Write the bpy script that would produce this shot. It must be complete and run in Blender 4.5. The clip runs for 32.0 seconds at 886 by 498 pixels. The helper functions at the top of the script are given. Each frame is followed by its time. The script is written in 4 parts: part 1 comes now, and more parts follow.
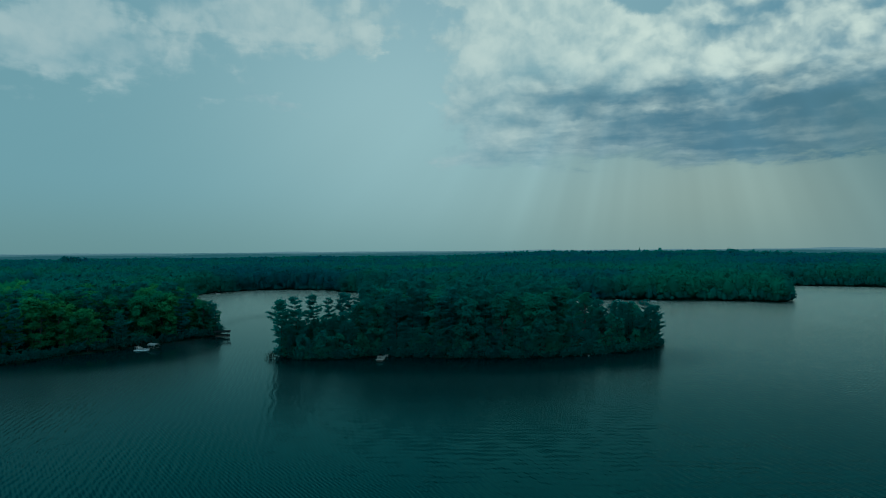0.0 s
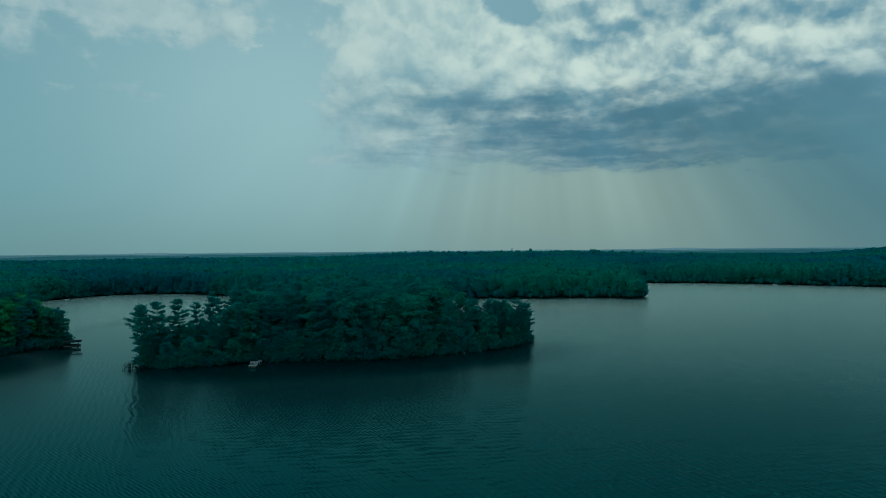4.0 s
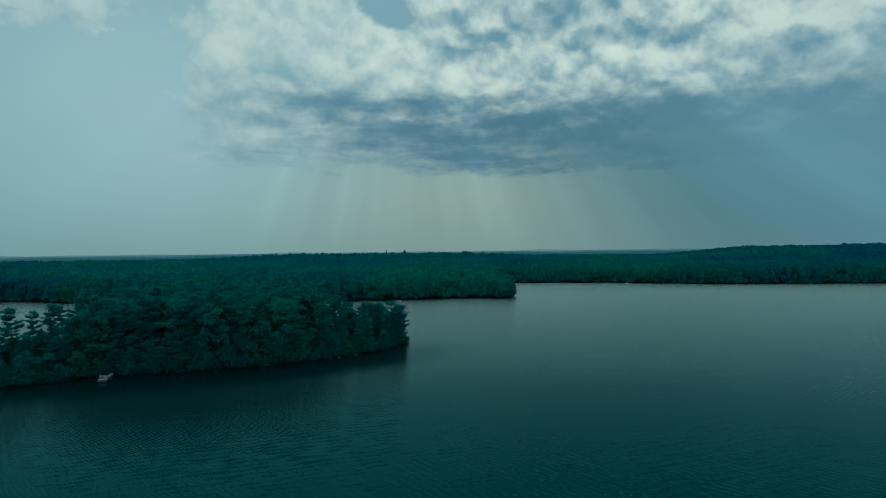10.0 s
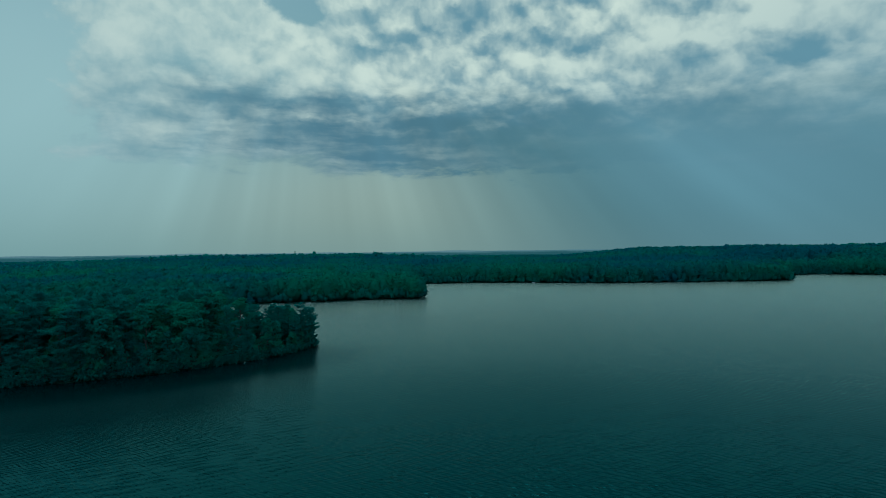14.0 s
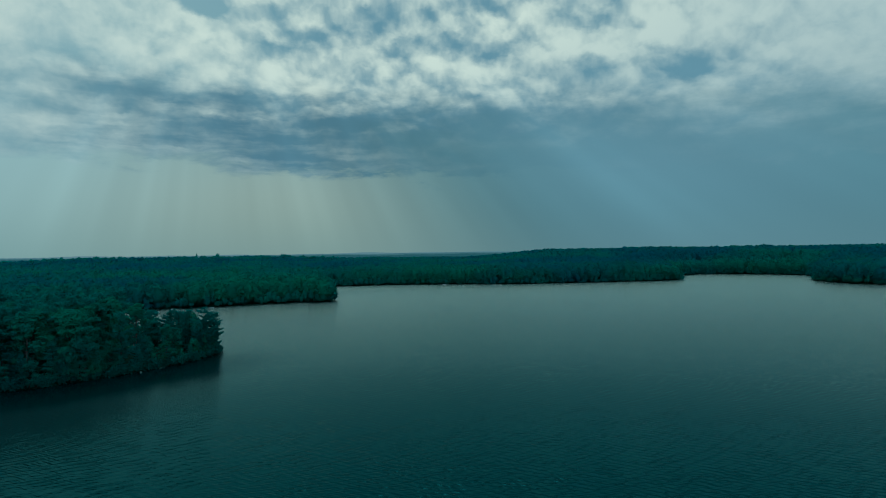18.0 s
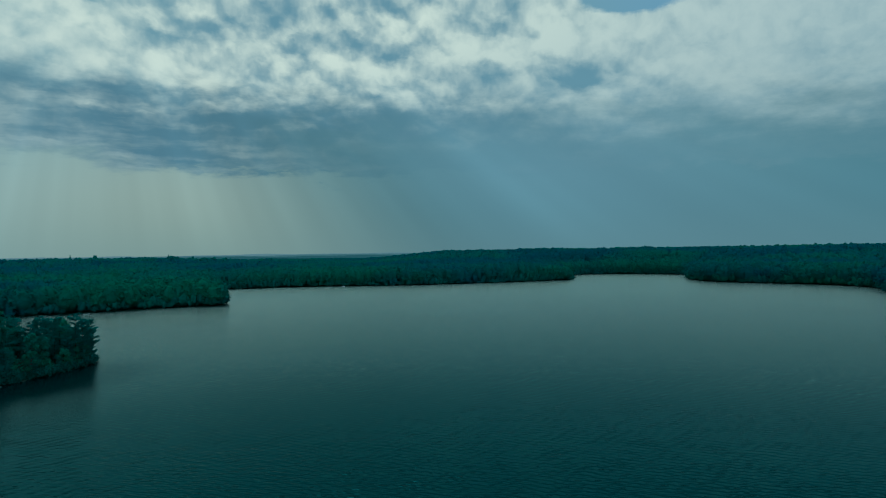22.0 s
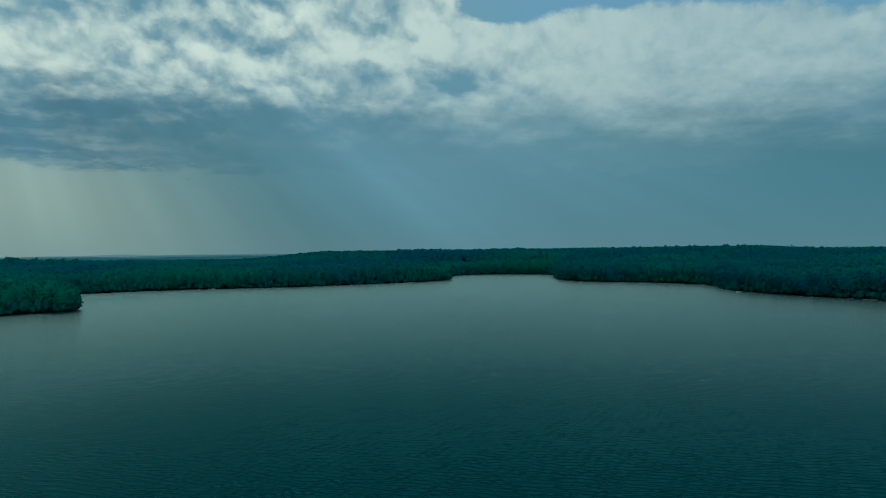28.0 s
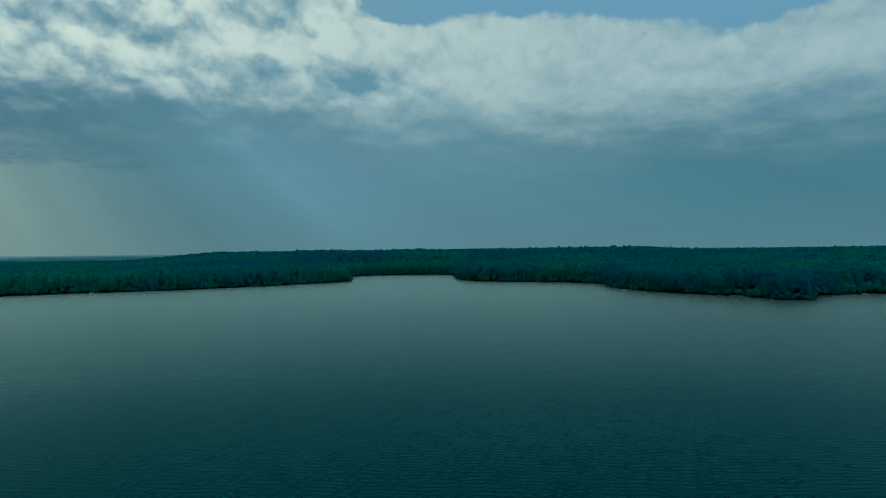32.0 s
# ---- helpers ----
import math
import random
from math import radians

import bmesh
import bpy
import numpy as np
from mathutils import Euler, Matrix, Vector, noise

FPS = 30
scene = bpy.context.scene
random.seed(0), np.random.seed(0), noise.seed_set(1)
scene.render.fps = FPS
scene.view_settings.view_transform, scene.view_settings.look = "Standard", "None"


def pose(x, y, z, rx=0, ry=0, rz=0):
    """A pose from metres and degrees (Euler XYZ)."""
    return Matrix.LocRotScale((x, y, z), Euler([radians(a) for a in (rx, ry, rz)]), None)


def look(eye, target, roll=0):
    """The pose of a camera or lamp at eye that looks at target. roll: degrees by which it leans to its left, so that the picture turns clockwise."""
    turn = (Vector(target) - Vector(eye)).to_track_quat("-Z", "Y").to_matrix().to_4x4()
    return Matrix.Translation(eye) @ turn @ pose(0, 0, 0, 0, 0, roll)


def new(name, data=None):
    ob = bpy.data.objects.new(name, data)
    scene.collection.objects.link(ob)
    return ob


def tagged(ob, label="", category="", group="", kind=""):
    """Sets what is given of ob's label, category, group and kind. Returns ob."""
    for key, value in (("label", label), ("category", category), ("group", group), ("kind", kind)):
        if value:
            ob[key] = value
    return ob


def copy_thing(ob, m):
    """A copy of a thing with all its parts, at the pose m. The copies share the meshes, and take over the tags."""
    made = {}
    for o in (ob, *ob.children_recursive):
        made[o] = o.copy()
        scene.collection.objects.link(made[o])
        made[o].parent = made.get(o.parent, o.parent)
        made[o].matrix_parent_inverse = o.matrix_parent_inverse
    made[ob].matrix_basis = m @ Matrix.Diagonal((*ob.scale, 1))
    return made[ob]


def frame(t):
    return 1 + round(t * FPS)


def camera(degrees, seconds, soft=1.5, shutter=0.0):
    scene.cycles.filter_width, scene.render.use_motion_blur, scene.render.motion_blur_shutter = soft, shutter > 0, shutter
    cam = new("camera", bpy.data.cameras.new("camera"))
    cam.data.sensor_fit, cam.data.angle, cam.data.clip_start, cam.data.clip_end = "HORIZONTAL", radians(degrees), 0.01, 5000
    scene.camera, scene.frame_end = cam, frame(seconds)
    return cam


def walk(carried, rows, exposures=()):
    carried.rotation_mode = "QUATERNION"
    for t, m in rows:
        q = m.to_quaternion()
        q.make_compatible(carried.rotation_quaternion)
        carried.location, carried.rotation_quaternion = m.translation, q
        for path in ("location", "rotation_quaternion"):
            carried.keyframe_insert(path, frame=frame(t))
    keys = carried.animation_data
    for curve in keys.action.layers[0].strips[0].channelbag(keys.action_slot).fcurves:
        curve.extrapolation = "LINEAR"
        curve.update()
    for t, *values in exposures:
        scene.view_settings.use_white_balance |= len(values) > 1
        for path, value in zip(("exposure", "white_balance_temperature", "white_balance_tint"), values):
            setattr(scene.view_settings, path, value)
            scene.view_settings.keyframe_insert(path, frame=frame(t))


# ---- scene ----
# A drone hovers 35 m over a lake and turns slowly to its right.
# ---- camera ----
cam = camera(72.67, 32.0, soft=1.0)
PATH = [
    (0.0, -0.00, -0.00, 34.88, -0.00, 0.20, 0.45),
    (0.5, -0.05, -0.10, 34.89, -1.53, 0.18, 0.47),
    (1.0, -0.05, -0.18, 34.90, -3.11, 0.17, 0.49),
    (1.5, -0.01, -0.24, 34.91, -4.72, 0.17, 0.50),
    (2.0, 0.04, -0.28, 34.92, -6.26, 0.17, 0.52),
    (2.5, 0.08, -0.32, 34.93, -7.76, 0.17, 0.53),
    (3.0, 0.08, -0.34, 34.93, -9.03, 0.17, 0.54),
    (3.5, 0.10, -0.33, 34.93, -10.31, 0.17, 0.55),
    (4.0, 0.13, -0.30, 34.93, -11.53, 0.18, 0.56),
    (4.5, 0.17, -0.25, 34.92, -12.73, 0.18, 0.57),
    (5.0, 0.23, -0.21, 34.91, -13.96, 0.19, 0.58),
    (5.5, 0.28, -0.15, 34.90, -15.25, 0.20, 0.59),
    (6.0, 0.33, -0.07, 34.90, -16.64, 0.21, 0.61),
    (6.5, 0.37, 0.02, 34.90, -18.14, 0.21, 0.62),
    (7.0, 0.38, 0.11, 34.91, -19.48, 0.22, 0.63),
    (7.5, 0.32, 0.19, 34.92, -20.37, 0.22, 0.64),
    (8.0, 0.26, 0.28, 34.93, -21.04, 0.23, 0.65),
    (8.5, 0.23, 0.37, 34.94, -21.74, 0.24, 0.66),
    (9.0, 0.23, 0.45, 34.95, -22.40, 0.24, 0.68),
    (9.5, 0.21, 0.51, 34.96, -22.95, 0.24, 0.68),
    (10.0, 0.17, 0.55, 34.97, -23.44, 0.23, 0.69),
    (10.5, 0.15, 0.56, 34.99, -24.17, 0.23, 0.70),
    (11.0, 0.15, 0.53, 35.00, -25.22, 0.22, 0.71),
    (11.5, 0.13, 0.47, 35.01, -26.31, 0.22, 0.71),
    (12.0, 0.12, 0.38, 35.01, -27.43, 0.22, 0.72),
    (12.5, 0.12, 0.30, 35.01, -28.50, 0.22, 0.72),
    (13.0, 0.11, 0.22, 35.01, -29.56, 0.22, 0.73),
    (13.5, 0.06, 0.15, 35.01, -30.69, 0.21, 0.73),
    (14.0, -0.01, 0.10, 35.01, -31.88, 0.21, 0.74),
    (14.5, -0.11, 0.08, 35.00, -33.04, 0.20, 0.75),
    (15.0, -0.23, 0.09, 35.01, -34.15, 0.20, 0.76),
    (15.5, -0.37, 0.13, 35.02, -35.23, 0.21, 0.77),
    (16.0, -0.48, 0.16, 35.03, -36.27, 0.23, 0.78),
    (16.5, -0.54, 0.18, 35.06, -37.29, 0.25, 0.79),
    (17.0, -0.49, 0.17, 35.08, -38.29, 0.27, 0.80),
    (17.5, -0.38, 0.14, 35.10, -39.25, 0.28, 0.81),
    (18.0, -0.22, 0.09, 35.11, -40.33, 0.29, 0.82),
    (18.5, -0.04, 0.04, 35.12, -41.62, 0.28, 0.83),
    (19.0, 0.14, -0.01, 35.12, -43.05, 0.28, 0.83),
    (19.5, 0.25, -0.04, 35.11, -44.38, 0.28, 0.84),
    (20.0, 0.31, -0.06, 35.10, -45.48, 0.29, 0.85),
    (20.5, 0.36, -0.07, 35.09, -46.53, 0.30, 0.85),
    (21.0, 0.41, -0.08, 35.08, -47.58, 0.29, 0.86),
    (21.5, 0.49, -0.10, 35.08, -48.66, 0.29, 0.86),
    (22.0, 0.55, -0.12, 35.08, -49.81, 0.28, 0.85),
    (22.5, 0.58, -0.14, 35.08, -50.95, 0.26, 0.85),
    (23.0, 0.56, -0.16, 35.07, -52.06, 0.24, 0.84),
    (23.5, 0.50, -0.16, 35.05, -53.11, 0.23, 0.83),
    (24.0, 0.42, -0.14, 35.04, -54.08, 0.23, 0.82),
    (24.5, 0.32, -0.11, 35.03, -55.00, 0.23, 0.81),
    (25.0, 0.22, -0.09, 35.02, -55.88, 0.23, 0.80),
    (25.5, 0.15, -0.06, 35.02, -56.74, 0.24, 0.79),
    (26.0, 0.08, -0.04, 35.01, -57.61, 0.24, 0.79),
    (26.5, 0.04, -0.02, 35.01, -58.50, 0.23, 0.78),
    (27.0, 0.02, -0.01, 35.02, -59.41, 0.23, 0.77),
    (27.5, 0.02, 0.01, 35.02, -60.34, 0.23, 0.77),
    (28.0, 0.04, 0.04, 35.02, -61.29, 0.22, 0.76),
    (28.5, 0.08, 0.07, 35.02, -62.43, 0.22, 0.76),
    (29.0, 0.14, 0.10, 35.02, -63.74, 0.22, 0.76),
    (29.5, 0.21, 0.14, 35.02, -65.02, 0.22, 0.76),
    (30.0, 0.29, 0.20, 35.01, -66.18, 0.22, 0.76),
    (30.5, 0.38, 0.28, 35.01, -67.13, 0.21, 0.76),
    (31.0, 0.47, 0.36, 35.01, -68.17, 0.20, 0.76),
    (31.5, 0.58, 0.43, 35.01, -69.32, 0.18, 0.76),
    (32.0, 0.70, 0.50, 35.02, -70.68, 0.16, 0.77),
]
walk(cam, [(t, pose(x, y, z, 90 + pitch, lean, yaw)) for t, x, y, z, yaw, pitch, lean in PATH],
     exposures=[(0.0, 0.0, 4950, -8), (32.0, 0.0, 4950, -8)])

# ---- sky and sun ----
SUN_AZ, SUN_EL = 20.0, 58.0          # degrees clockwise from +y, degrees above the horizon


# lighter and darker lumps of the cloud: degrees right, degrees up, size, weight
WISPS = (
    (-34.1, 15.9, 1.6, 0.30), (-28.6, 14.3, 1.0, 0.25), (-23.0, 16.2, 1.2, 0.30), (-7.5, 19.9, 1.0, 0.55), (-4.8, 18.9, 0.7, 0.50), (-16.3,
    20.6, 1.2, 0.35), (-12.8, 19.9, 0.9, 0.35), (-31.8, 18.5, 1.4, 0.20), (-26.5, 18.1, 1.2, -0.20), (-20.2, 18.4, 1.0, 0.20),
)
BANK_EDGE = (
    (3.1, 19.1, 2.2, 0.15), (9.9, 18.1, 1.5, 0.20), (13.3, 16.9, 1.0, 0.30), (19.0, 19.0, 1.2, 0.35), (20.0, 16.1, 1.1, 0.45), (16.3, 16.5,
    1.0, 0.30), (24.7, 16.4, 1.2, 0.50), (28.5, 14.9, 0.9, 0.45), (6.6, 10.6, 0.9, 0.45), (12.3, 9.5, 1.0, 0.20), (27.5, 20.8, 0.8, 0.40),
    (8.5, 16.1, 1.2, -0.30), (14.8, 13.2, 1.8, -0.25), (5.2, 9.1, 0.9, -0.20), (26.2, 9.2, 1.4, -0.25), (28.2, 18.7, 1.3, -0.40), (22.6,
    13.7, 1.4, -0.25), (11.9, 19.2, 0.8, -0.12),
)
BROKEN_CLOUD = (
    (34.4, 18.8, 0.9, 0.50), (37.9, 17.8, 0.9, 0.50), (43.3, 16.5, 0.6, 0.50), (34.9, 14.6, 0.5, 0.50), (46.3, 14.4, 0.9, 0.40), (49.7,
    13.9, 0.8, 0.30), (52.6, 10.7, 0.9, 0.25), (31.3, 9.4, 0.6, 0.30), (56.9, 17.5, 1.1, 0.35), (47.8, 20.6, 1.2, 0.40), (51.1, 18.6, 1.0,
    0.35), (35.0, 20.9, 1.1, -0.40), (41.3, 20.1, 1.0, -0.40), (45.3, 17.6, 1.2, -0.35), (33.3, 16.2, 1.0, -0.30), (53.4, 16.9, 0.9, -0.35),
    (62.9, 15.7, 1.3, -0.45), (39.1, 14.2, 1.5, -0.20), (59.8, 14.4, 1.2, -0.25), (63.2, 13.0, 1.4, 0.30), (60.2, 18.4, 1.6, 0.35),
)
EAST_CLOUD = (
    (64.2, 13.2, 0.9, 0.40), (60.7, 20.6, 1.4, 0.35), (51.9, 17.0, 0.8, 0.35), (52.1, 10.4, 0.7, 0.30), (67.4, 12.4, 1.0, 0.25), (63.5,
    16.1, 1.1, -0.40), (69.3, 14.9, 1.2, -0.40), (50.3, 16.5, 1.0, -0.35), (53.9, 15.6, 1.0, -0.30), (46.6, 17.5, 1.0, -0.30), (87.8, 19.4,
    1.3, 0.30), (78.2, 19.8, 1.3, 0.30), (76.3, 14.4, 2.0, 0.15), (96.6, 17.1, 0.5, 0.50), (103.2, 16.8, 1.1, 0.25), (91.6, 9.8, 1.2, 0.20),
    (87.7, 12.0, 1.5, -0.20), (99.3, 11.5, 1.1, -0.30), (104.1, 12.1, 1.3, -0.30), (79.9, 17.5, 1.4, -0.15), (59.0, 14.8, 0.9, 0.25),
)


class Nodes:
    """Short hand for wiring math nodes."""

    def __init__(self, tree):
        self.t = tree

    def put(self, target, value):
        if isinstance(value, bpy.types.NodeSocket):
            self.t.links.new(value, target)
        else:
            target.default_value = value

    def m(self, op, a, b=None, c=None, clamp=False):
        n = self.t.nodes.new("ShaderNodeMath")
        n.operation, n.use_clamp = op, clamp
        for k, v in enumerate((a, b, c)):
            if v is not None:
                self.put(n.inputs[k], v)
        return n.outputs[0]

    def add(self, a, b):
        return self.m("ADD", a, b)

    def sub(self, a, b):
        return self.m("SUBTRACT", a, b)

    def mul(self, a, b):
        return self.m("MULTIPLY", a, b)

    def step(self, v, lo, hi, out_lo=0.0, out_hi=1.0):
        n = self.t.nodes.new("ShaderNodeMapRange")
        n.interpolation_type = "SMOOTHSTEP"
        self.put(n.inputs[0], v)
        for k, q in zip((1, 2, 3, 4), (lo, hi, out_lo, out_hi)):
            self.put(n.inputs[k], q)
        return n.outputs[0]

    def line(self, v, lo, hi, out_lo=0.0, out_hi=1.0):
        n = self.t.nodes.new("ShaderNodeMapRange")
        self.put(n.inputs[0], v)
        for k, q in zip((1, 2, 3, 4), (lo, hi, out_lo, out_hi)):
            self.put(n.inputs[k], q)
        return n.outputs[0]

    def vec(self, x, y, z):
        n = self.t.nodes.new("ShaderNodeCombineXYZ")
        for k, q in enumerate((x, y, z)):
            self.put(n.inputs[k], q)
        return n.outputs[0]

    def noise(self, v, scale, detail=4.0, rough=0.55, distort=0.0):
        n = self.t.nodes.new("ShaderNodeTexNoise")
        self.put(n.inputs["Vector"], v)
        n.inputs["Scale"].default_value, n.inputs["Detail"].default_value = scale, detail
        n.inputs["Roughness"].default_value, n.inputs["Distortion"].default_value = rough, distort
        return n.outputs["Fac"]

    def mix(self, fac, a, b, kind="MIX"):
        n = self.t.nodes.new("ShaderNodeMix")
        n.data_type, n.blend_type = "RGBA", kind
        self.put(n.inputs[0], fac)
        for k, q in ((6, a), (7, b)):
            self.put(n.inputs[k], (*q, 1.0) if isinstance(q, tuple) else q)
        return n.outputs[2]

    def blob(self, az, el, caz, cel, waz, wel):
        """A soft round patch of the sky: 1 in its middle, 0 outside."""
        a = self.m("DIVIDE", self.sub(az, caz), waz)
        b = self.m("DIVIDE", self.sub(el, cel), wel)
        d = self.add(self.mul(a, a), self.mul(b, b))
        return self.m("EXPONENT", self.mul(d, -1.0))


    def lumps(self, place, spots):
        """The sum of soft round lumps, each with its own size and weight."""
        total = 0.0
        for az, el, size, weight in spots:
            a = self.t.nodes.new("ShaderNodeVectorMath")
            a.operation = "SUBTRACT"
            self.put(a.inputs[0], place)
            a.inputs[1].default_value = (az, el, 0)
            b = self.t.nodes.new("ShaderNodeVectorMath")
            b.operation = "MULTIPLY"
            self.put(b.inputs[0], a.outputs[0])
            b.inputs[1].default_value = (0.62 / size, 1.0 / size, 0)
            c = self.t.nodes.new("ShaderNodeVectorMath")
            c.operation = "DOT_PRODUCT"
            self.put(c.inputs[0], b.outputs[0])
            self.put(c.inputs[1], b.outputs[0])
            total = self.m("MULTIPLY_ADD", self.m("POWER", 0.3679, c.outputs["Value"]), weight, total)
        return total


def make_sky():
    world = bpy.data.worlds.new("sky")
    scene.world = world
    world.use_nodes = True
    tree = world.node_tree
    tree.nodes.clear()
    N = Nodes(tree)
    out = tree.nodes.new("ShaderNodeOutputWorld")
    back = tree.nodes.new("ShaderNodeBackground")
    tree.links.new(back.outputs[0], out.inputs[0])

    sky = tree.nodes.new("ShaderNodeTexSky")
    sky.sky_type, sky.sun_disc = "NISHITA", False
    sky.sun_elevation, sky.sun_rotation = radians(SUN_EL), radians(SUN_AZ)
    sky.air_density, sky.dust_density, sky.ozone_density = 1.2, 2.0, 1.5

    tc = tree.nodes.new("ShaderNodeTexCoord")
    sep = tree.nodes.new("ShaderNodeSeparateXYZ")
    tree.links.new(tc.outputs["Generated"], sep.inputs[0])
    x, y, z = sep.outputs
    az = N.mul(N.m("ARCTAN2", x, y), 57.2958)
    el = N.mul(N.m("ARCSINE", z), 57.2958)
    # slow wandering of all cloud edges
    field = N.vec(N.mul(az, 0.10), N.mul(el, 0.155), 0.0)
    wob = N.sub(N.noise(field, 1.3, 5.0, 0.6), 0.5)
    wob2 = N.sub(N.noise(N.vec(N.mul(az, 0.06), N.mul(el, 0.2), 5.0), 2.2, 5.0, 0.6), 0.5)
    azw = N.add(az, N.mul(wob, 14.0))
    elw = N.add(el, N.mul(wob2, 6.0))

    # clear air: the sky texture, veiled by haze that thickens towards the horizon
    clear = N.mix(1.0, sky.outputs[0], (0.07, 0.06, 0.055), "MULTIPLY")
    warm = N.blob(az, el, 24.0, 3.0, 24.0, 11.0)
    haze = N.mix(warm, (0.215, 0.320, 0.312), (0.335, 0.350, 0.270))
    haze = N.mix(N.step(el, -1.0, 7.0, 0.85, 0.0), haze, N.mix(N.step(az, -5.0, 18.0), (0.185, 0.262, 0.228), (0.240, 0.285, 0.235)))
    glow = N.blob(az, el, -3.0, 14.0, 18.0, 13.0)
    haze = N.mix(N.mul(glow, 0.85), haze, (0.420, 0.495, 0.440))
    base = N.mix(N.step(el, 4.0, 60.0, 0.96, 0.45), clear, haze)
    blue = N.mul(N.step(az, 55.0, 75.0), N.step(el, 13.0, 20.0))
    base = N.mix(N.mul(blue, 0.8), base, (0.195, 0.305, 0.390))

    # rows of cloud draw closer together towards the horizon
    rise = N.mul(N.m("LOGARITHM", N.add(N.m("MAXIMUM", el, -2.0), 4.0), 2.71828), 14.0)
    rise_w = N.add(rise, N.mul(wob, 2.2))

    def fleece(wide, tall, seed, detail, rough, right=0.0, up=0.0, lean=0.0):
        """Cloud noise with lumps so many degrees wide and tall."""
        u = N.mul(N.add(N.add(az, right), N.mul(rise, lean)), 1.0 / wide)
        return N.noise(N.vec(u, N.mul(N.add(rise_w, up), 1.0 / tall), seed), 1.0, detail, rough)

    # large heaps, with the side towards the sun lighter; small puffs; level streaks
    heap = fleece(7.0, 3.0, 1.0, 4.0, 0.50)
    relief = N.sub(heap, fleece(7.0, 3.0, 1.0, 4.0, 0.50, 0.0, 0.75))

    def flocks(up):
        """Round puffs side by side, ruffled by finer noise."""
        sway = N.sub(fleece(3.0, 2.0, 8.3, 3.0, 0.5, 0.0, up), 0.5)
        cell = tree.nodes.new("ShaderNodeTexVoronoi")
        cell.feature, cell.inputs["Scale"].default_value = "SMOOTH_F1", 1.0
        cell.inputs["Smoothness"].default_value = 0.7
        lie = N.add(N.add(az, N.mul(rise, 0.35)), N.mul(sway, 4.0))
        N.put(cell.inputs["Vector"], N.vec(N.mul(lie, 1.0 / 3.1), N.mul(N.add(N.add(rise_w, up), N.mul(sway, 1.6)), 1.0 / 1.75), 0.0))
        fluff = fleece(2.6, 1.5, 3.5, 3.0, 0.50, 0.0, up, 0.3)
        return N.add(N.mul(N.sub(0.86, cell.outputs["Distance"]), 0.55), N.mul(fluff, 0.5))

    small = flocks(0.0)
    puff_relief = N.sub(small, flocks(0.45))
    fine = N.sub(fleece(1.1, 0.7, 11.0, 3.0, 0.55), 0.5)
    streak = fleece(8.0, 0.85, 6.2, 3.0, 0.50)

    cover = N.mul(N.step(azw, -5.0, 6.0), N.step(elw, 5.5, 9.5))
    puffs = N.m("MAXIMUM", N.mul(N.blob(azw, elw, -32.0, 16.8, 11.0, 3.8), 0.85), N.mul(N.blob(azw, elw, -16.0, 20.6, 11.0, 2.8), 0.95))
    puffs = N.m("MAXIMUM", puffs, N.mul(N.blob(azw, elw, -7.0, 19.3, 4.0, 1.6), 0.95))
    puffs = N.m("MAXIMUM", puffs, N.mul(N.blob(azw, elw, -17.0, 13.3, 6.5, 0.9), 0.62))
    cover = N.m("MAXIMUM", cover, puffs)
    cover = N.m("MAXIMUM", cover, N.step(el, 24.0, 36.0, 0.0, 0.60))
    gaps = ((18.2, 22.0, 2.2, 1.6), (67.0, 22.0, 3.4, 1.3), (80.0, 22.6, 10.0, 1.7), (92.0, 21.6, 5.0, 2.0), (96.5, 19.6, 3.2, 2.0), (101.5, 20.6, 5.0, 1.4), (112.0, 19.5, 6.0, 1.6))
    azg = N.add(N.add(az, N.mul(wob, 5.0)), N.mul(N.sub(small, 0.5), 4.0))
    elg = N.add(N.add(el, N.mul(wob2, 2.0)), N.mul(N.sub(heap, 0.5), 2.5))
    for caz, cel, waz, wel in gaps:
        cover = N.sub(cover, N.mul(N.blob(azg, elg, caz, cel, waz, wel), 1.35))
    density = N.step(N.add(N.add(N.mul(heap, 0.45), N.mul(small, 0.60)), N.add(N.mul(cover, 0.72), N.mul(fine, 0.30))), 0.70, 1.00)

    # where the bank is thick it turns dark
    top = N.line(az, 4.0, 34.0, 15.6, 14.0)
    bank = N.mul(N.step(N.sub(top, elw), -1.6, 2.2), N.step(azw, -2.0, 24.0, 0.30, 1.0))
    bank = N.mul(bank, N.step(az, 78.0, 46.0, 0.0, 1.0))
    floor_el = N.line(az, 20.0, 36.0, 8.2, 6.6)
    hang = N.step(az, 33.0, 52.0)
    above_floor = N.m("MAXIMUM", N.step(N.sub(elw, floor_el), -1.4, 1.4), hang)
    sheer = N.step(az, 58.0, 76.0)
    curl = N.vec(N.add(az, N.mul(N.sub(N.noise(field, 5.0, 3.0, 0.5), 0.5), 3.0)), N.add(el, N.mul(N.sub(N.noise(N.vec(N.mul(az, 0.1), N.mul(el, 0.155), 4.0), 5.0, 3.0, 0.5), 0.5), 1.8)), 0.0)
    flock = N.mul(N.mul(N.step(az, 8.0, 28.0, 0.45, 1.0), N.step(az, 80.0, 58.0, 0.30, 1.0)), N.step(elw, 8.5, 13.0, 0.25, 1.0))
    light = N.add(N.line(az, 12.0, 32.0, 0.58, 0.46), N.mul(sheer, 0.20))
    light = N.add(light, N.mul(relief, N.line(sheer, 0.0, 1.0, 1.5, 1.0)))
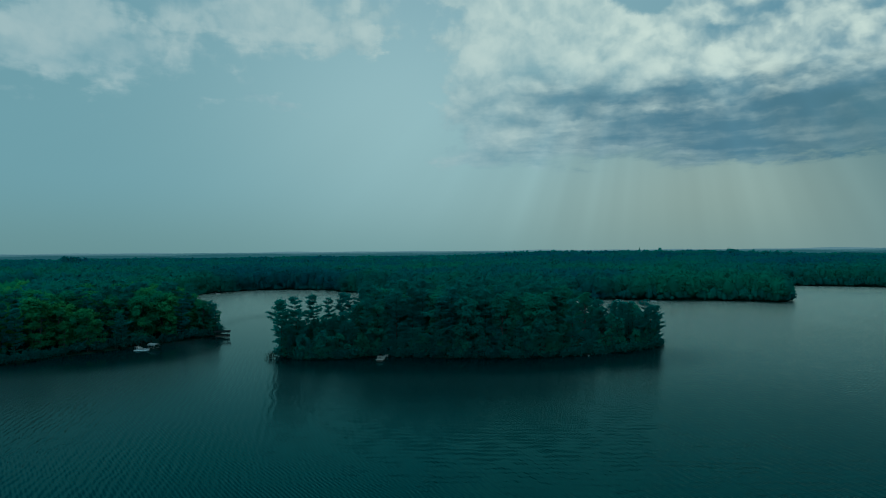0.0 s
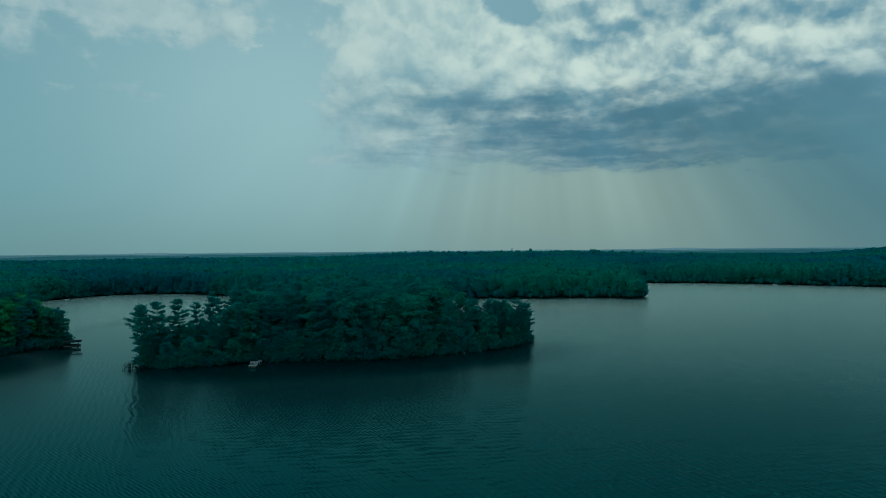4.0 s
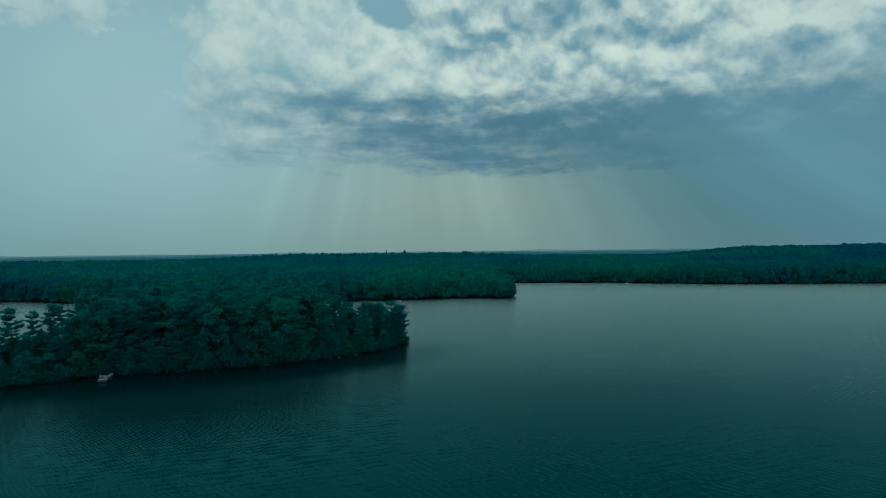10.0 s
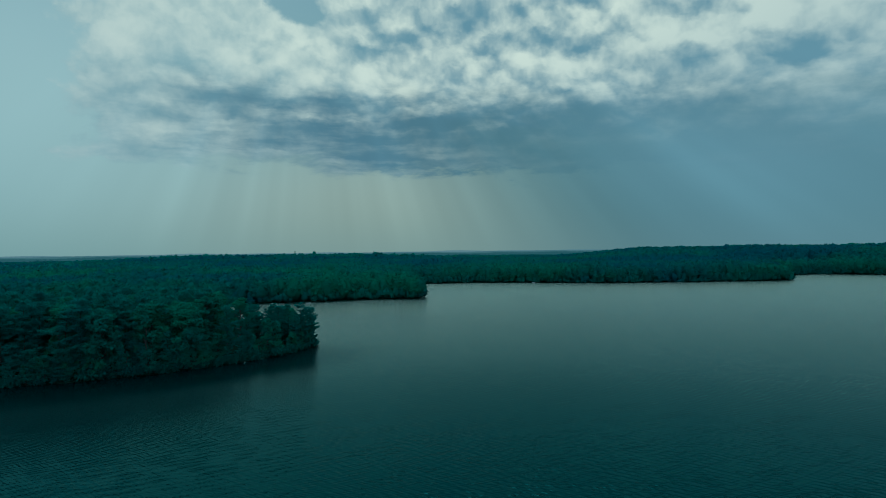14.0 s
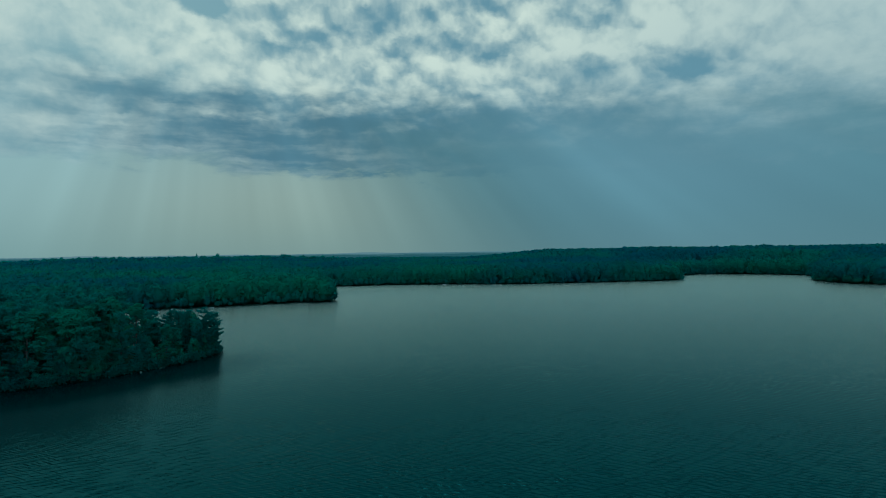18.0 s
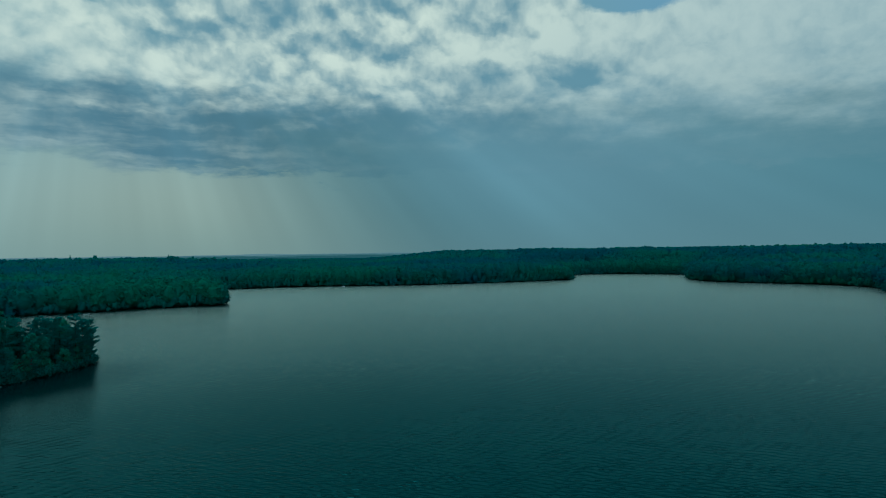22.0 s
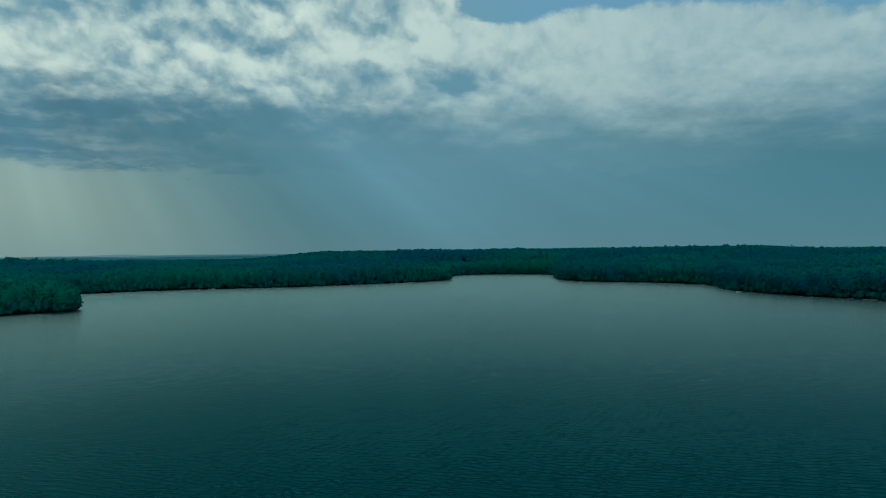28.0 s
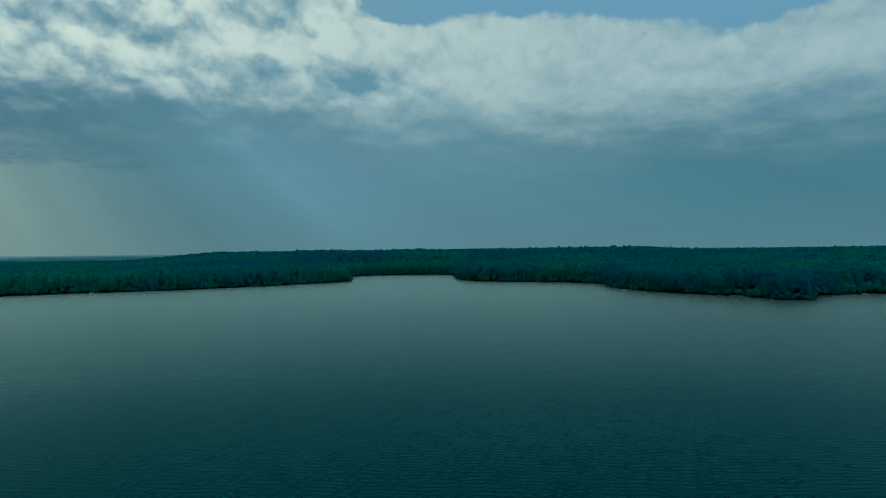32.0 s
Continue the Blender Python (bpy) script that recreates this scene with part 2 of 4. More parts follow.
    light = N.add(light, N.mul(flock, N.add(N.mul(N.sub(small, 0.5), 1.30), N.mul(puff_relief, 1.4))))
    light = N.sub(light, N.mul(bank, N.line(light, 0.0, 1.0, 0.22, 0.58)))
    light = N.add(light, N.mul(N.mul(N.sub(streak, 0.48), bank), N.step(az, 46.0, 22.0, 0.35, 1.3)))
    for spots in (WISPS, BANK_EDGE, BROKEN_CLOUD, EAST_CLOUD):
        light = N.add(light, N.mul(N.lumps(curl, spots), 0.85))
    light = N.add(light, N.mul(N.blob(az, el, 66.0, 18.0, 22.0, 5.0), 0.27))
    light = N.add(light, N.mul(fine, N.line(bank, 0.0, 1.0, 0.50, 0.22)))
    near = N.blob(az, el, 34.0, 22.0, 36.0, 13.0)
    white = N.mix(near, (0.460, 0.475, 0.420), (0.840, 0.755, 0.570))
    grey = N.mix(N.step(az, 50.0, 90.0), (0.105, 0.180, 0.215), (0.140, 0.225, 0.265))
    grey = N.mix(N.step(az, 12.0, -8.0), grey, (0.24, 0.35, 0.36))
    shade = N.mix(bank, N.mix(N.step(az, 10.0, 34.0), (0.260, 0.350, 0.345), (0.172, 0.262, 0.290)), grey)
    puff = N.mix(N.step(light, -0.15, 1.15), shade, white)
    col = N.mix(N.mul(N.mul(density, above_floor), 0.94), base, puff)

    # rain-grey air under the cloud, all along the right-hand side
    veil_col = N.mix(N.step(N.add(az, N.mul(el, 1.2)), 42.0, 64.0), (0.088, 0.150, 0.147), (0.124, 0.206, 0.218))
    veil_col = N.mix(N.step(az, 68.0, 100.0), veil_col, (0.095, 0.182, 0.203))
    veil_col = N.mix(N.step(el, 5.0, -1.0, 0.0, 0.45), veil_col, (0.140, 0.205, 0.205))
    low_el = N.line(az, 36.0, 100.0, 12.0, 11.0)
    veil = N.mul(N.step(N.add(az, N.mul(el, 0.7)), 29.0, 54.0), N.step(N.sub(low_el, N.add(el, N.mul(wob2, 8.0))), -3.5, 3.0))
    col = N.mix(N.mul(veil, 0.90), col, veil_col)
    lit = N.blob(N.add(az, N.mul(el, 0.6)), el, 66.0, 8.5, 15.0, 6.5)
    col = N.mix(N.mul(lit, 0.55), col, (0.190, 0.285, 0.315))
    slot = N.mul(N.blob(azw, N.sub(el, N.mul(N.sub(az, 100.0), 0.18)), 100.0, 11.3, 9.0, 0.9), 0.5)
    col = N.mix(slot, col, (0.115, 0.200, 0.250))

    # bright thin cloud added overhead, unseen, with the sun behind it, to light trees
    crown = N.blob(N.sub(az, SUN_AZ), N.sub(el, SUN_EL), 0.0, 0.0, 75.0, 26.0)
    col = N.mix(N.mul(N.step(el, 32.0, 60.0), 0.85), col, N.mix(crown, (0.60, 0.80, 0.80), (1.2, 1.5, 1.42)))

    # bright sun-facing cloud added unseen behind the camera to light the tree fronts
    turned_away = N.step(N.m("ABSOLUTE", N.sub(az, 36.0)), 88.0, 130.0)
    col = N.mix(N.mul(turned_away, N.step(heap, 0.25, 0.55, 0.5, 1.0)), col, (0.90, 1.34, 1.38))

    # faint shafts of light that fan out from the hidden sun
    fan = N.m("ARCTAN2", N.sub(az, SUN_AZ), N.sub(36.0, el))
    shaft = N.noise(N.vec(N.mul(fan, 4.0), 0.0, 0.0), 1.6, 2.5, 0.55)
    shaft = N.mul(N.sub(shaft, 0.5), N.mul(N.mul(N.step(el, 19.0, 9.0), N.step(el, -3.0, 5.0)), N.step(az, -4.0, 14.0, 0.15, 1.0)))
    gain = N.add(1.0, N.mul(shaft, 0.55))
    col = N.mix(1.0, col, N.vec(gain, gain, N.mul(gain, 0.985)), "MULTIPLY")
    N.put(back.inputs[0], col)
    back.inputs[1].default_value = 1.0


make_sky()
sun = new("sun", bpy.data.lights.new("sun", "SUN"))
sun.data.energy, sun.data.angle, sun.data.color = 0.9, radians(30.0), (0.92, 1.0, 0.90)
_a, _e = radians(SUN_AZ), radians(SUN_EL)
sun.matrix_world = look((math.sin(_a) * math.cos(_e) * 900, math.cos(_a) * math.cos(_e) * 900, math.sin(_e) * 900), (0, 0, 0))


# ---- materials ----
def material(name):
    mat = bpy.data.materials.new(name)
    mat.use_nodes = True
    tree = mat.node_tree
    tree.nodes.clear()
    out = tree.nodes.new("ShaderNodeOutputMaterial")
    return mat, tree, Nodes(tree), out


def world_place(tree):
    return tree.nodes.new("ShaderNodeNewGeometry").outputs["Position"]


def foliage(name, dark, light, patch=0.09, glow=0.35, leafy=0.16, crown=0.0):
    """Leaves or needles: varied from leaf to leaf, from crown to crown and from stand to stand, a little light shining through."""
    mat, tree, N, out = material(name)
    geo = tree.nodes.new("ShaderNodeNewGeometry")
    info = tree.nodes.new("ShaderNodeObjectInfo")
    stand = N.noise(geo.outputs["Position"], patch, 3.0)
    grain = geo.outputs["Random Per Island"]
    f = N.add(N.mul(N.step(stand, 0.36, 0.66), 0.68), N.mul(grain, leafy))
    if crown:
        f = N.add(f, N.mul(N.sub(N.noise(geo.outputs["Position"], 0.13, 1.0), 0.5), crown))
    f = N.m("ADD", f, N.mul(N.sub(info.outputs["Random"], 0.35), 0.35), clamp=True)
    col = N.mix(f, dark, light)
    d = tree.nodes.new("ShaderNodeBsdfDiffuse")
    s = tree.nodes.new("ShaderNodeBsdfTranslucent")
    mixer = tree.nodes.new("ShaderNodeMixShader")
    N.put(d.inputs[0], col)
    N.put(s.inputs[0], N.mix(0.5, col, light))
    mixer.inputs[0].default_value = glow
    tree.links.new(d.outputs[0], mixer.inputs[1])
    tree.links.new(s.outputs[0], mixer.inputs[2])
    tree.links.new(mixer.outputs[0], out.inputs[0])
    return mat


def surface(name, a, b, scale, rough=0.8, metal=0.0, bump=0.3, stretch=(1, 1, 1), shine=0.4):
    """A weathered solid surface with grain at two scales."""
    mat, tree, N, out = material(name)
    tc = tree.nodes.new("ShaderNodeTexCoord")
    mp = tree.nodes.new("ShaderNodeMapping")
    mp.inputs["Scale"].default_value = stretch
    tree.links.new(tc.outputs["Object"], mp.inputs[0])
    coarse = N.noise(mp.outputs[0], scale, 4.0)
    grain = N.noise(mp.outputs[0], scale * 9.0, 3.0, 0.65)
    f = N.m("ADD", N.mul(N.step(coarse, 0.3, 0.7), 0.65), N.mul(grain, 0.35), clamp=True)
    p = tree.nodes.new("ShaderNodeBsdfPrincipled")
    N.put(p.inputs["Base Color"], N.mix(f, a, b))
    p.inputs["Roughness"].default_value, p.inputs["Metallic"].default_value = rough, metal
    p.inputs["Specular IOR Level"].default_value = shine
    bp = tree.nodes.new("ShaderNodeBump")
    bp.inputs["Strength"].default_value, bp.inputs["Distance"].default_value = bump, 0.02
    N.put(bp.inputs["Height"], grain)
    tree.links.new(bp.outputs[0], p.inputs["Normal"])
    tree.links.new(p.outputs[0], out.inputs[0])
    return mat


def lake_water():
    mat, tree, N, out = material("lake_water")
    pos = world_place(tree)

    def turned(deg, sx, sy):
        mp = tree.nodes.new("ShaderNodeMapping")
        mp.vector_type = "TEXTURE"
        mp.inputs["Rotation"].default_value = (0, 0, radians(deg))
        mp.inputs["Scale"].default_value = (1 / sx, 1 / sy, 1)
        tree.links.new(pos, mp.inputs[0])
        return mp.outputs[0]

    # short wind ripples, longer chop, and a slow change of wind from place to place; calm in the lee of the island
    sep = tree.nodes.new("ShaderNodeSeparateXYZ")
    tree.links.new(pos, sep.inputs[0])
    px, py = sep.outputs[0], sep.outputs[1]
    edge = N.mul(N.sub(N.noise(pos, 0.03, 4.0), 0.5), 18.0)
    lee = N.m("MAXIMUM", N.blob(px, N.add(py, edge), 8.0, 200.0, 74.0, 30.0), N.blob(px, N.add(py, edge), -135.0, 208.0, 48.0, 32.0))
    lee = N.m("MAXIMUM", lee, N.blob(px, N.add(py, edge), -76.0, 290.0, 34.0, 74.0))
    lee = N.step(lee, 0.15, 0.75)
    def ripples(deg, length, sway, seed):
        """A train of ripples that run along one heading, their crests bent and broken."""
        h = radians(deg)
        run = N.add(N.mul(px, math.cos(h)), N.mul(py, math.sin(h)))
        bend = N.noise(turned(deg, 0.16, 0.12), 1.0, 2.0, 0.5)
        swell = N.noise(N.vec(N.mul(px, 0.24), N.mul(py, 0.20), seed), 1.0, 2.0, 0.5)
        return N.mul(N.m("SINE", N.add(N.mul(run, 2 * math.pi / length), N.mul(bend, sway))), N.step(swell, 0.38, 0.64, 0.34, 1.0))

    fresh, cross, slow = ripples(23, 0.72, 9.0, 1.0), ripples(38, 0.60, 8.0, 7.0), ripples(14, 1.45, 11.0, 13.0)
    wind = N.step(N.noise(turned(20, 0.020, 0.006), 1.0, 3.0, 0.5), 0.30, 0.66, 0.7, 1.0)
    wind = N.mul(wind, N.line(lee, 0.0, 1.0, 1.0, 0.12))
    open_lake = N.step(N.m("SQRT", N.add(N.mul(px, px), N.mul(py, py))), 75.0, 210.0)
    wind = N.mul(wind, N.line(open_lake, 0.0, 1.0, 1.25, 0.55))
    # a lane of stirred water off the north shore
    off = N.add(N.sub(N.add(N.mul(px, 0.337), N.mul(py, 0.941)), 541.6), N.mul(edge, 0.5))
    down = N.sub(N.sub(N.mul(px, 0.941), N.mul(py, 0.337)), 74.6)
    lane = N.mul(N.m("EXPONENT", N.mul(N.mul(off, off), -0.018)), N.mul(N.step(down, -40.0, 20.0), N.step(down, 240.0, 150.0)))
    wind = N.add(wind, N.mul(lane, 1.1))
    along = N.mul(N.add(N.add(N.mul(fresh, 0.115), N.mul(cross, 0.090)), N.mul(slow, 0.105)), wind)
    across = N.mul(N.sub(N.mul(cross, 0.045), N.mul(slow, 0.035)), wind)
    slope = tree.nodes.new("ShaderNodeVectorMath")
    slope.operation = "NORMALIZE"
    N.put(slope.inputs[0], N.vec(N.sub(N.mul(along, 0.91), N.mul(across, 0.41)), N.add(N.mul(along, 0.41), N.mul(across, 0.91)), 1.0))
    body = tree.nodes.new("ShaderNodeBsdfDiffuse")
    N.put(body.inputs[0], N.mix(N.noise(pos, 0.012, 3.0), (0.0003, 0.0055, 0.0068), (0.0004, 0.0078, 0.0085)))
    gloss = tree.nodes.new("ShaderNodeBsdfGlossy")
    N.put(gloss.inputs["Roughness"], N.line(lee, 0.0, 1.0, N.line(open_lake, 0.0, 1.0, 0.10, 0.25), 0.07))
    fres = tree.nodes.new("ShaderNodeFresnel")
    fres.inputs["IOR"].default_value = 1.333
    N.put(gloss.inputs["Color"], N.mix(N.step(fres.outputs[0], 0.06, 0.62), (0.11, 0.47, 0.48), (0.66, 0.75, 0.675)))
    for n in (gloss, fres):
        tree.links.new(slope.outputs[0], n.inputs["Normal"])
    top = tree.nodes.new("ShaderNodeMixShader")
    tree.links.new(fres.outputs[0], top.inputs[0])
    tree.links.new(body.outputs[0], top.inputs[1])
    tree.links.new(gloss.outputs[0], top.inputs[2])
    tree.links.new(top.outputs[0], out.inputs[0])
    return mat


def forest_floor():
    mat, tree, N, out = material("forest_floor")
    pos = world_place(tree)
    f = N.noise(pos, 0.05, 5.0)
    g = N.noise(pos, 0.9, 4.0, 0.65)
    col = N.mix(N.step(f, 0.35, 0.65), (0.006, 0.022, 0.018), (0.012, 0.034, 0.022))
    col = N.mix(N.step(g, 0.45, 0.7), col, (0.012, 0.018, 0.013))
    d = tree.nodes.new("ShaderNodeBsdfDiffuse")
    N.put(d.inputs[0], col)
    bp = tree.nodes.new("ShaderNodeBump")
    bp.inputs["Strength"].default_value, bp.inputs["Distance"].default_value = 0.6, 0.4
    N.put(bp.inputs["Height"], g)
    tree.links.new(bp.outputs[0], d.inputs["Normal"])
    tree.links.new(d.outputs[0], out.inputs[0])
    return mat


NEEDLE = foliage("pine_needles", (0.009, 0.092, 0.092), (0.016, 0.130, 0.102), glow=0.50)
LEAF = foliage("broad_leaves", (0.009, 0.080, 0.056), (0.048, 0.155, 0.042), patch=0.05, glow=0.45, leafy=0.10, crown=0.5)
ISLE_LEAF = foliage("oak_leaves", (0.010, 0.088, 0.080), (0.022, 0.128, 0.074), glow=0.52)
# Shrub leaves, with the bank's shade under overhanging trees put into their colour.
SHADED_LEAF = foliage("shaded_shrub_leaves", (0.006, 0.046, 0.046), (0.010, 0.064, 0.052), glow=0.3)
# Far woods: the blue of distance haze is put into the darker tone.
WOODS = foliage("hazed_mixed_woods", (0.005, 0.058, 0.084), (0.020, 0.110, 0.066), patch=0.008, glow=0.50, leafy=0.06, crown=0.6)
REED = foliage("reed_blades", (0.012, 0.030, 0.022), (0.024, 0.045, 0.028), glow=0.3)
BARK = surface("bark", (0.014, 0.014, 0.012), (0.030, 0.028, 0.024), 1.2, 0.95, bump=0.8, stretch=(1, 1, 0.3), shine=0.05)
BIRCH = surface("birch_bark", (0.030, 0.030, 0.028), (0.065, 0.065, 0.060), 1.5, 0.85, bump=0.4, stretch=(1, 1, 2.5), shine=0.1)
WATER, FLOOR = lake_water(), forest_floor()
PLANK = surface("weathered_plank", (0.070, 0.068, 0.060), (0.14, 0.135, 0.12), 1.0, 0.85, stretch=(6, 1, 1))
DARKWOOD = surface("dark_timber", (0.035, 0.028, 0.022), (0.075, 0.060, 0.048), 1.0, 0.9, stretch=(4, 1, 1))
WHITE = surface("white_paint", (0.62, 0.64, 0.63), (0.80, 0.81, 0.80), 0.8, 0.5, bump=0.1)
METAL = surface("galvanised_metal", (0.32, 0.33, 0.34), (0.48, 0.49, 0.50), 2.0, 0.45, 0.8, bump=0.1)
FADED = surface("faded_white", (0.11, 0.13, 0.13), (0.18, 0.20, 0.20), 0.8, 0.6, bump=0.1)
PALE_HULL = surface("pale_hull", (0.30, 0.32, 0.32), (0.42, 0.44, 0.44), 0.8, 0.5, bump=0.1)
CANVAS = surface("faded_canvas", (0.10, 0.12, 0.125), (0.18, 0.20, 0.20), 1.5, 0.8, bump=0.2)

TARP = surface("dark_tarpaulin", (0.007, 0.012, 0.013), (0.015, 0.022, 0.023), 1.5, 0.9, bump=0.2, shine=0.05)


def haze_glow_hill(name, dark, light):
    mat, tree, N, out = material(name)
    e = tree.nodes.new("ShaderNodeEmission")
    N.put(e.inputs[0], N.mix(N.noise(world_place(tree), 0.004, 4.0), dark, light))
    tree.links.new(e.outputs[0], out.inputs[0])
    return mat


# Distance haze is put into these glowing colours, nearer rims darker.
FAR_HILLS = [haze_glow_hill("haze_glow_hill", (0.120, 0.185, 0.190), (0.150, 0.215, 0.210)), haze_glow_hill("hazy_hill", (0.064, 0.124, 0.130), (0.078, 0.142, 0.142)),
             haze_glow_hill("dim_haze_hill", (0.030, 0.082, 0.088), (0.038, 0.094, 0.094)), haze_glow_hill("thin_haze_hill", (0.012, 0.050, 0.054), (0.018, 0.062, 0.060))]


# ---- plan of the lake, metres from under the camera: x to the right, y ahead ----
WEST_SHORE = [(-300, 60), (-215, 125), (-165, 168), (-140, 189), (-130, 203), (-115, 223), (-101, 243), (-94, 251), (-100, 264),
              (-128, 292), (-165, 345), (-202, 420), (-208, 500), (-190, 532), (-172, 562), (-116, 556), (-88, 528)]
PENINSULA = [(-10, 478), (80, 440), (141, 414), (194, 404), (216, 389), (229, 396), (233, 415), (243, 460), (268, 525), (305, 558)]
NORTH_SHORE = [(335, 560), (393, 528), (430, 490), (472, 440), (508, 416), (579, 371), (640, 343), (652, 352), (672, 378), (735, 397),
               (792, 398), (826, 341), (822, 276), (765, 248), (704, 229)]
EAST_SHORE = [(655, 182), (650, 120), (636, 72), (606, 44), (562, 37), (520, 8), (489, -31), (472, -58), (447, -76), (446, -94), (482, -104),
              (513, -150)]
SOUTH_SHORE = [(520, -260), (400, -420), (100, -520), (-250, -480), (-420, -350), (-400, -100)]
ISLAND = [(-52.5, 200), (-45, 195.5), (-34, 196), (-22, 201), (-10, 198), (4, 196), (20, 195), (38, 197), (58, 204), (72, 212), (79, 220), (77, 232),
          (62, 245), (30, 252), (0, 250), (-30, 240), (-50, 224), (-55.5, 209)]


def rounded(points, n=4):
    """A closed smooth line through the corners of a plan (Catmull-Rom)."""
    p = np.array(points, float)
    k = len(p)
    t = np.arange(n)[:, None] / n
    out = []
    for i in range(k):
        a, b, c, d = p[i - 1], p[i], p[(i + 1) % k], p[(i + 2) % k]
        out.append(0.5 * (2 * b + (c - a) * t + (2 * a - 5 * b + 4 * c - d) * t**2 + (3 * b - a - 3 * c + d) * t**3))
    return np.concatenate(out)


LAKE_LINE = rounded(WEST_SHORE + PENINSULA + NORTH_SHORE + EAST_SHORE + SOUTH_SHORE, 2)
ISLAND_LINE = rounded(ISLAND)


def inland(line, x, y):
    """Metres inside a closed line (minus: outside), for arrays of places."""
    best = np.full(x.shape, 1e18)
    odd = np.zeros(x.shape, bool)
    for (ax, ay), (bx, by) in zip(line, np.roll(line, -1, axis=0)):
        dx, dy = bx - ax, by - ay
        s = np.clip(((x - ax) * dx + (y - ay) * dy) / (dx * dx + dy * dy + 1e-12), 0, 1)
        best = np.minimum(best, (x - ax - s * dx) ** 2 + (y - ay - s * dy) ** 2)
        if ay != by:
            odd ^= ((ay > y) != (by > y)) & (x < (bx - ax) * (y - ay) / (by - ay) + ax)
    return np.where(odd, 1, -1) * np.sqrt(best)


def ramp(v, lo, hi):
    s = np.clip((v - lo) / (hi - lo), 0, 1)
    return s * s * (3 - 2 * s)


def rolling(x, y):
    """Gentle swells of the land, about -1 to 1."""
    return (np.sin(x / 97 + 1.3 * np.sin(y / 143)) + np.sin(y / 83 + 1.7 * np.sin(x / 211 + 2)) + np.sin((x + y) / 51)) / 3


def on_land(x, y):
    """Metres from the nearest shore, plus on land, minus in the lake."""
    return np.maximum(-inland(LAKE_LINE, x, y), inland(ISLAND_LINE, x, y))


def land_height(x, y, d=None):
    d = on_land(x, y) if d is None else d
    r = np.hypot(x, y)
    a = np.degrees(np.arctan2(x, y))
    z = np.where(d > 0, 0.15 + 1.6 * ramp(d, 0, 16) + 2.6 * ramp(d, 10, 160), np.maximum(-3.0, d * 0.22))
    dry = ramp(d, 5, 60)
    z = z + dry * (1.3 * rolling(x, y) + 1.2)
    z = z + dry * 9.5 * ramp(r, 1300, 4400) * (1 + 0.10 * rolling(x * 0.3, y * 0.3))
    ridge = ramp(a, 42, 51) * (1 - 0.35 * ramp(a, 88, 95)) * (1 - ramp(a, 150, 175))
    z = z + dry * ridge * (14.5 + 1.6 * rolling(x * 0.7, y * 0.7)) * ramp(r, 760, 1020) * (1 - 0.5 * ramp(r, 1500, 3000))
    z = z + dry * 11.0 * np.exp(-(((a - 16) / 13) ** 4) - ((r - 1480) / 300) ** 2)
    return z


# ---- meshes ----
def mesh_of(name, verts, faces, mat, smooth=False):
    """A mesh from arrays; faces is an n x 3 or n x 4 array."""
    me = bpy.data.meshes.new(name)
    verts, faces = np.asarray(verts, np.float32), np.asarray(faces, np.int32)
    n, k = faces.shape
    me.vertices.add(len(verts))
    me.vertices.foreach_set("co", verts.ravel())
    me.loops.add(n * k)
    me.loops.foreach_set("vertex_index", faces.ravel())
    me.polygons.add(n)
    me.polygons.foreach_set("loop_start", np.arange(0, n * k, k, dtype=np.int32))
    if smooth:
        me.polygons.foreach_set("use_smooth", np.ones(n, bool))
    me.update(calc_edges=True)
    me.materials.append(mat)
    return me


def part(name, me, parent, label=""):
    ob = new(name, me)
    ob.parent = parent
    return tagged(ob, label)


def tube(points, radii, sides=6):
    """A tapering tube along points: arrays of corners and triangles."""
    pts = np.asarray(points, float)
    ring = np.arange(sides) / sides * 2 * math.pi
    vs, fs = [], []
    for i, (p, r) in enumerate(zip(pts, radii)):
        d = pts[min(i + 1, len(pts) - 1)] - pts[max(i - 1, 0)]
        d = d / (np.linalg.norm(d) + 1e-9)
        s = np.cross(d, (0.31, 0.95, 0.05))
        s /= np.linalg.norm(s) + 1e-9
        q = np.cross(d, s)
        vs.append(p + r * (np.cos(ring)[:, None] * s + np.sin(ring)[:, None] * q))
    for i in range(len(pts) - 1):
        for j in range(sides):
            a, b = i * sides + j, i * sides + (j + 1) % sides
            fs += [(a, b, b + sides), (a, b + sides, a + sides)]
    return np.concatenate(vs), np.array(fs)


def gather(pieces):
    vs, fs, n = [], [], 0
    for v, f in pieces:
        vs.append(v)
        fs.append(np.asarray(f) + n)
        n += len(v)
    return np.concatenate(vs), np.concatenate(fs)


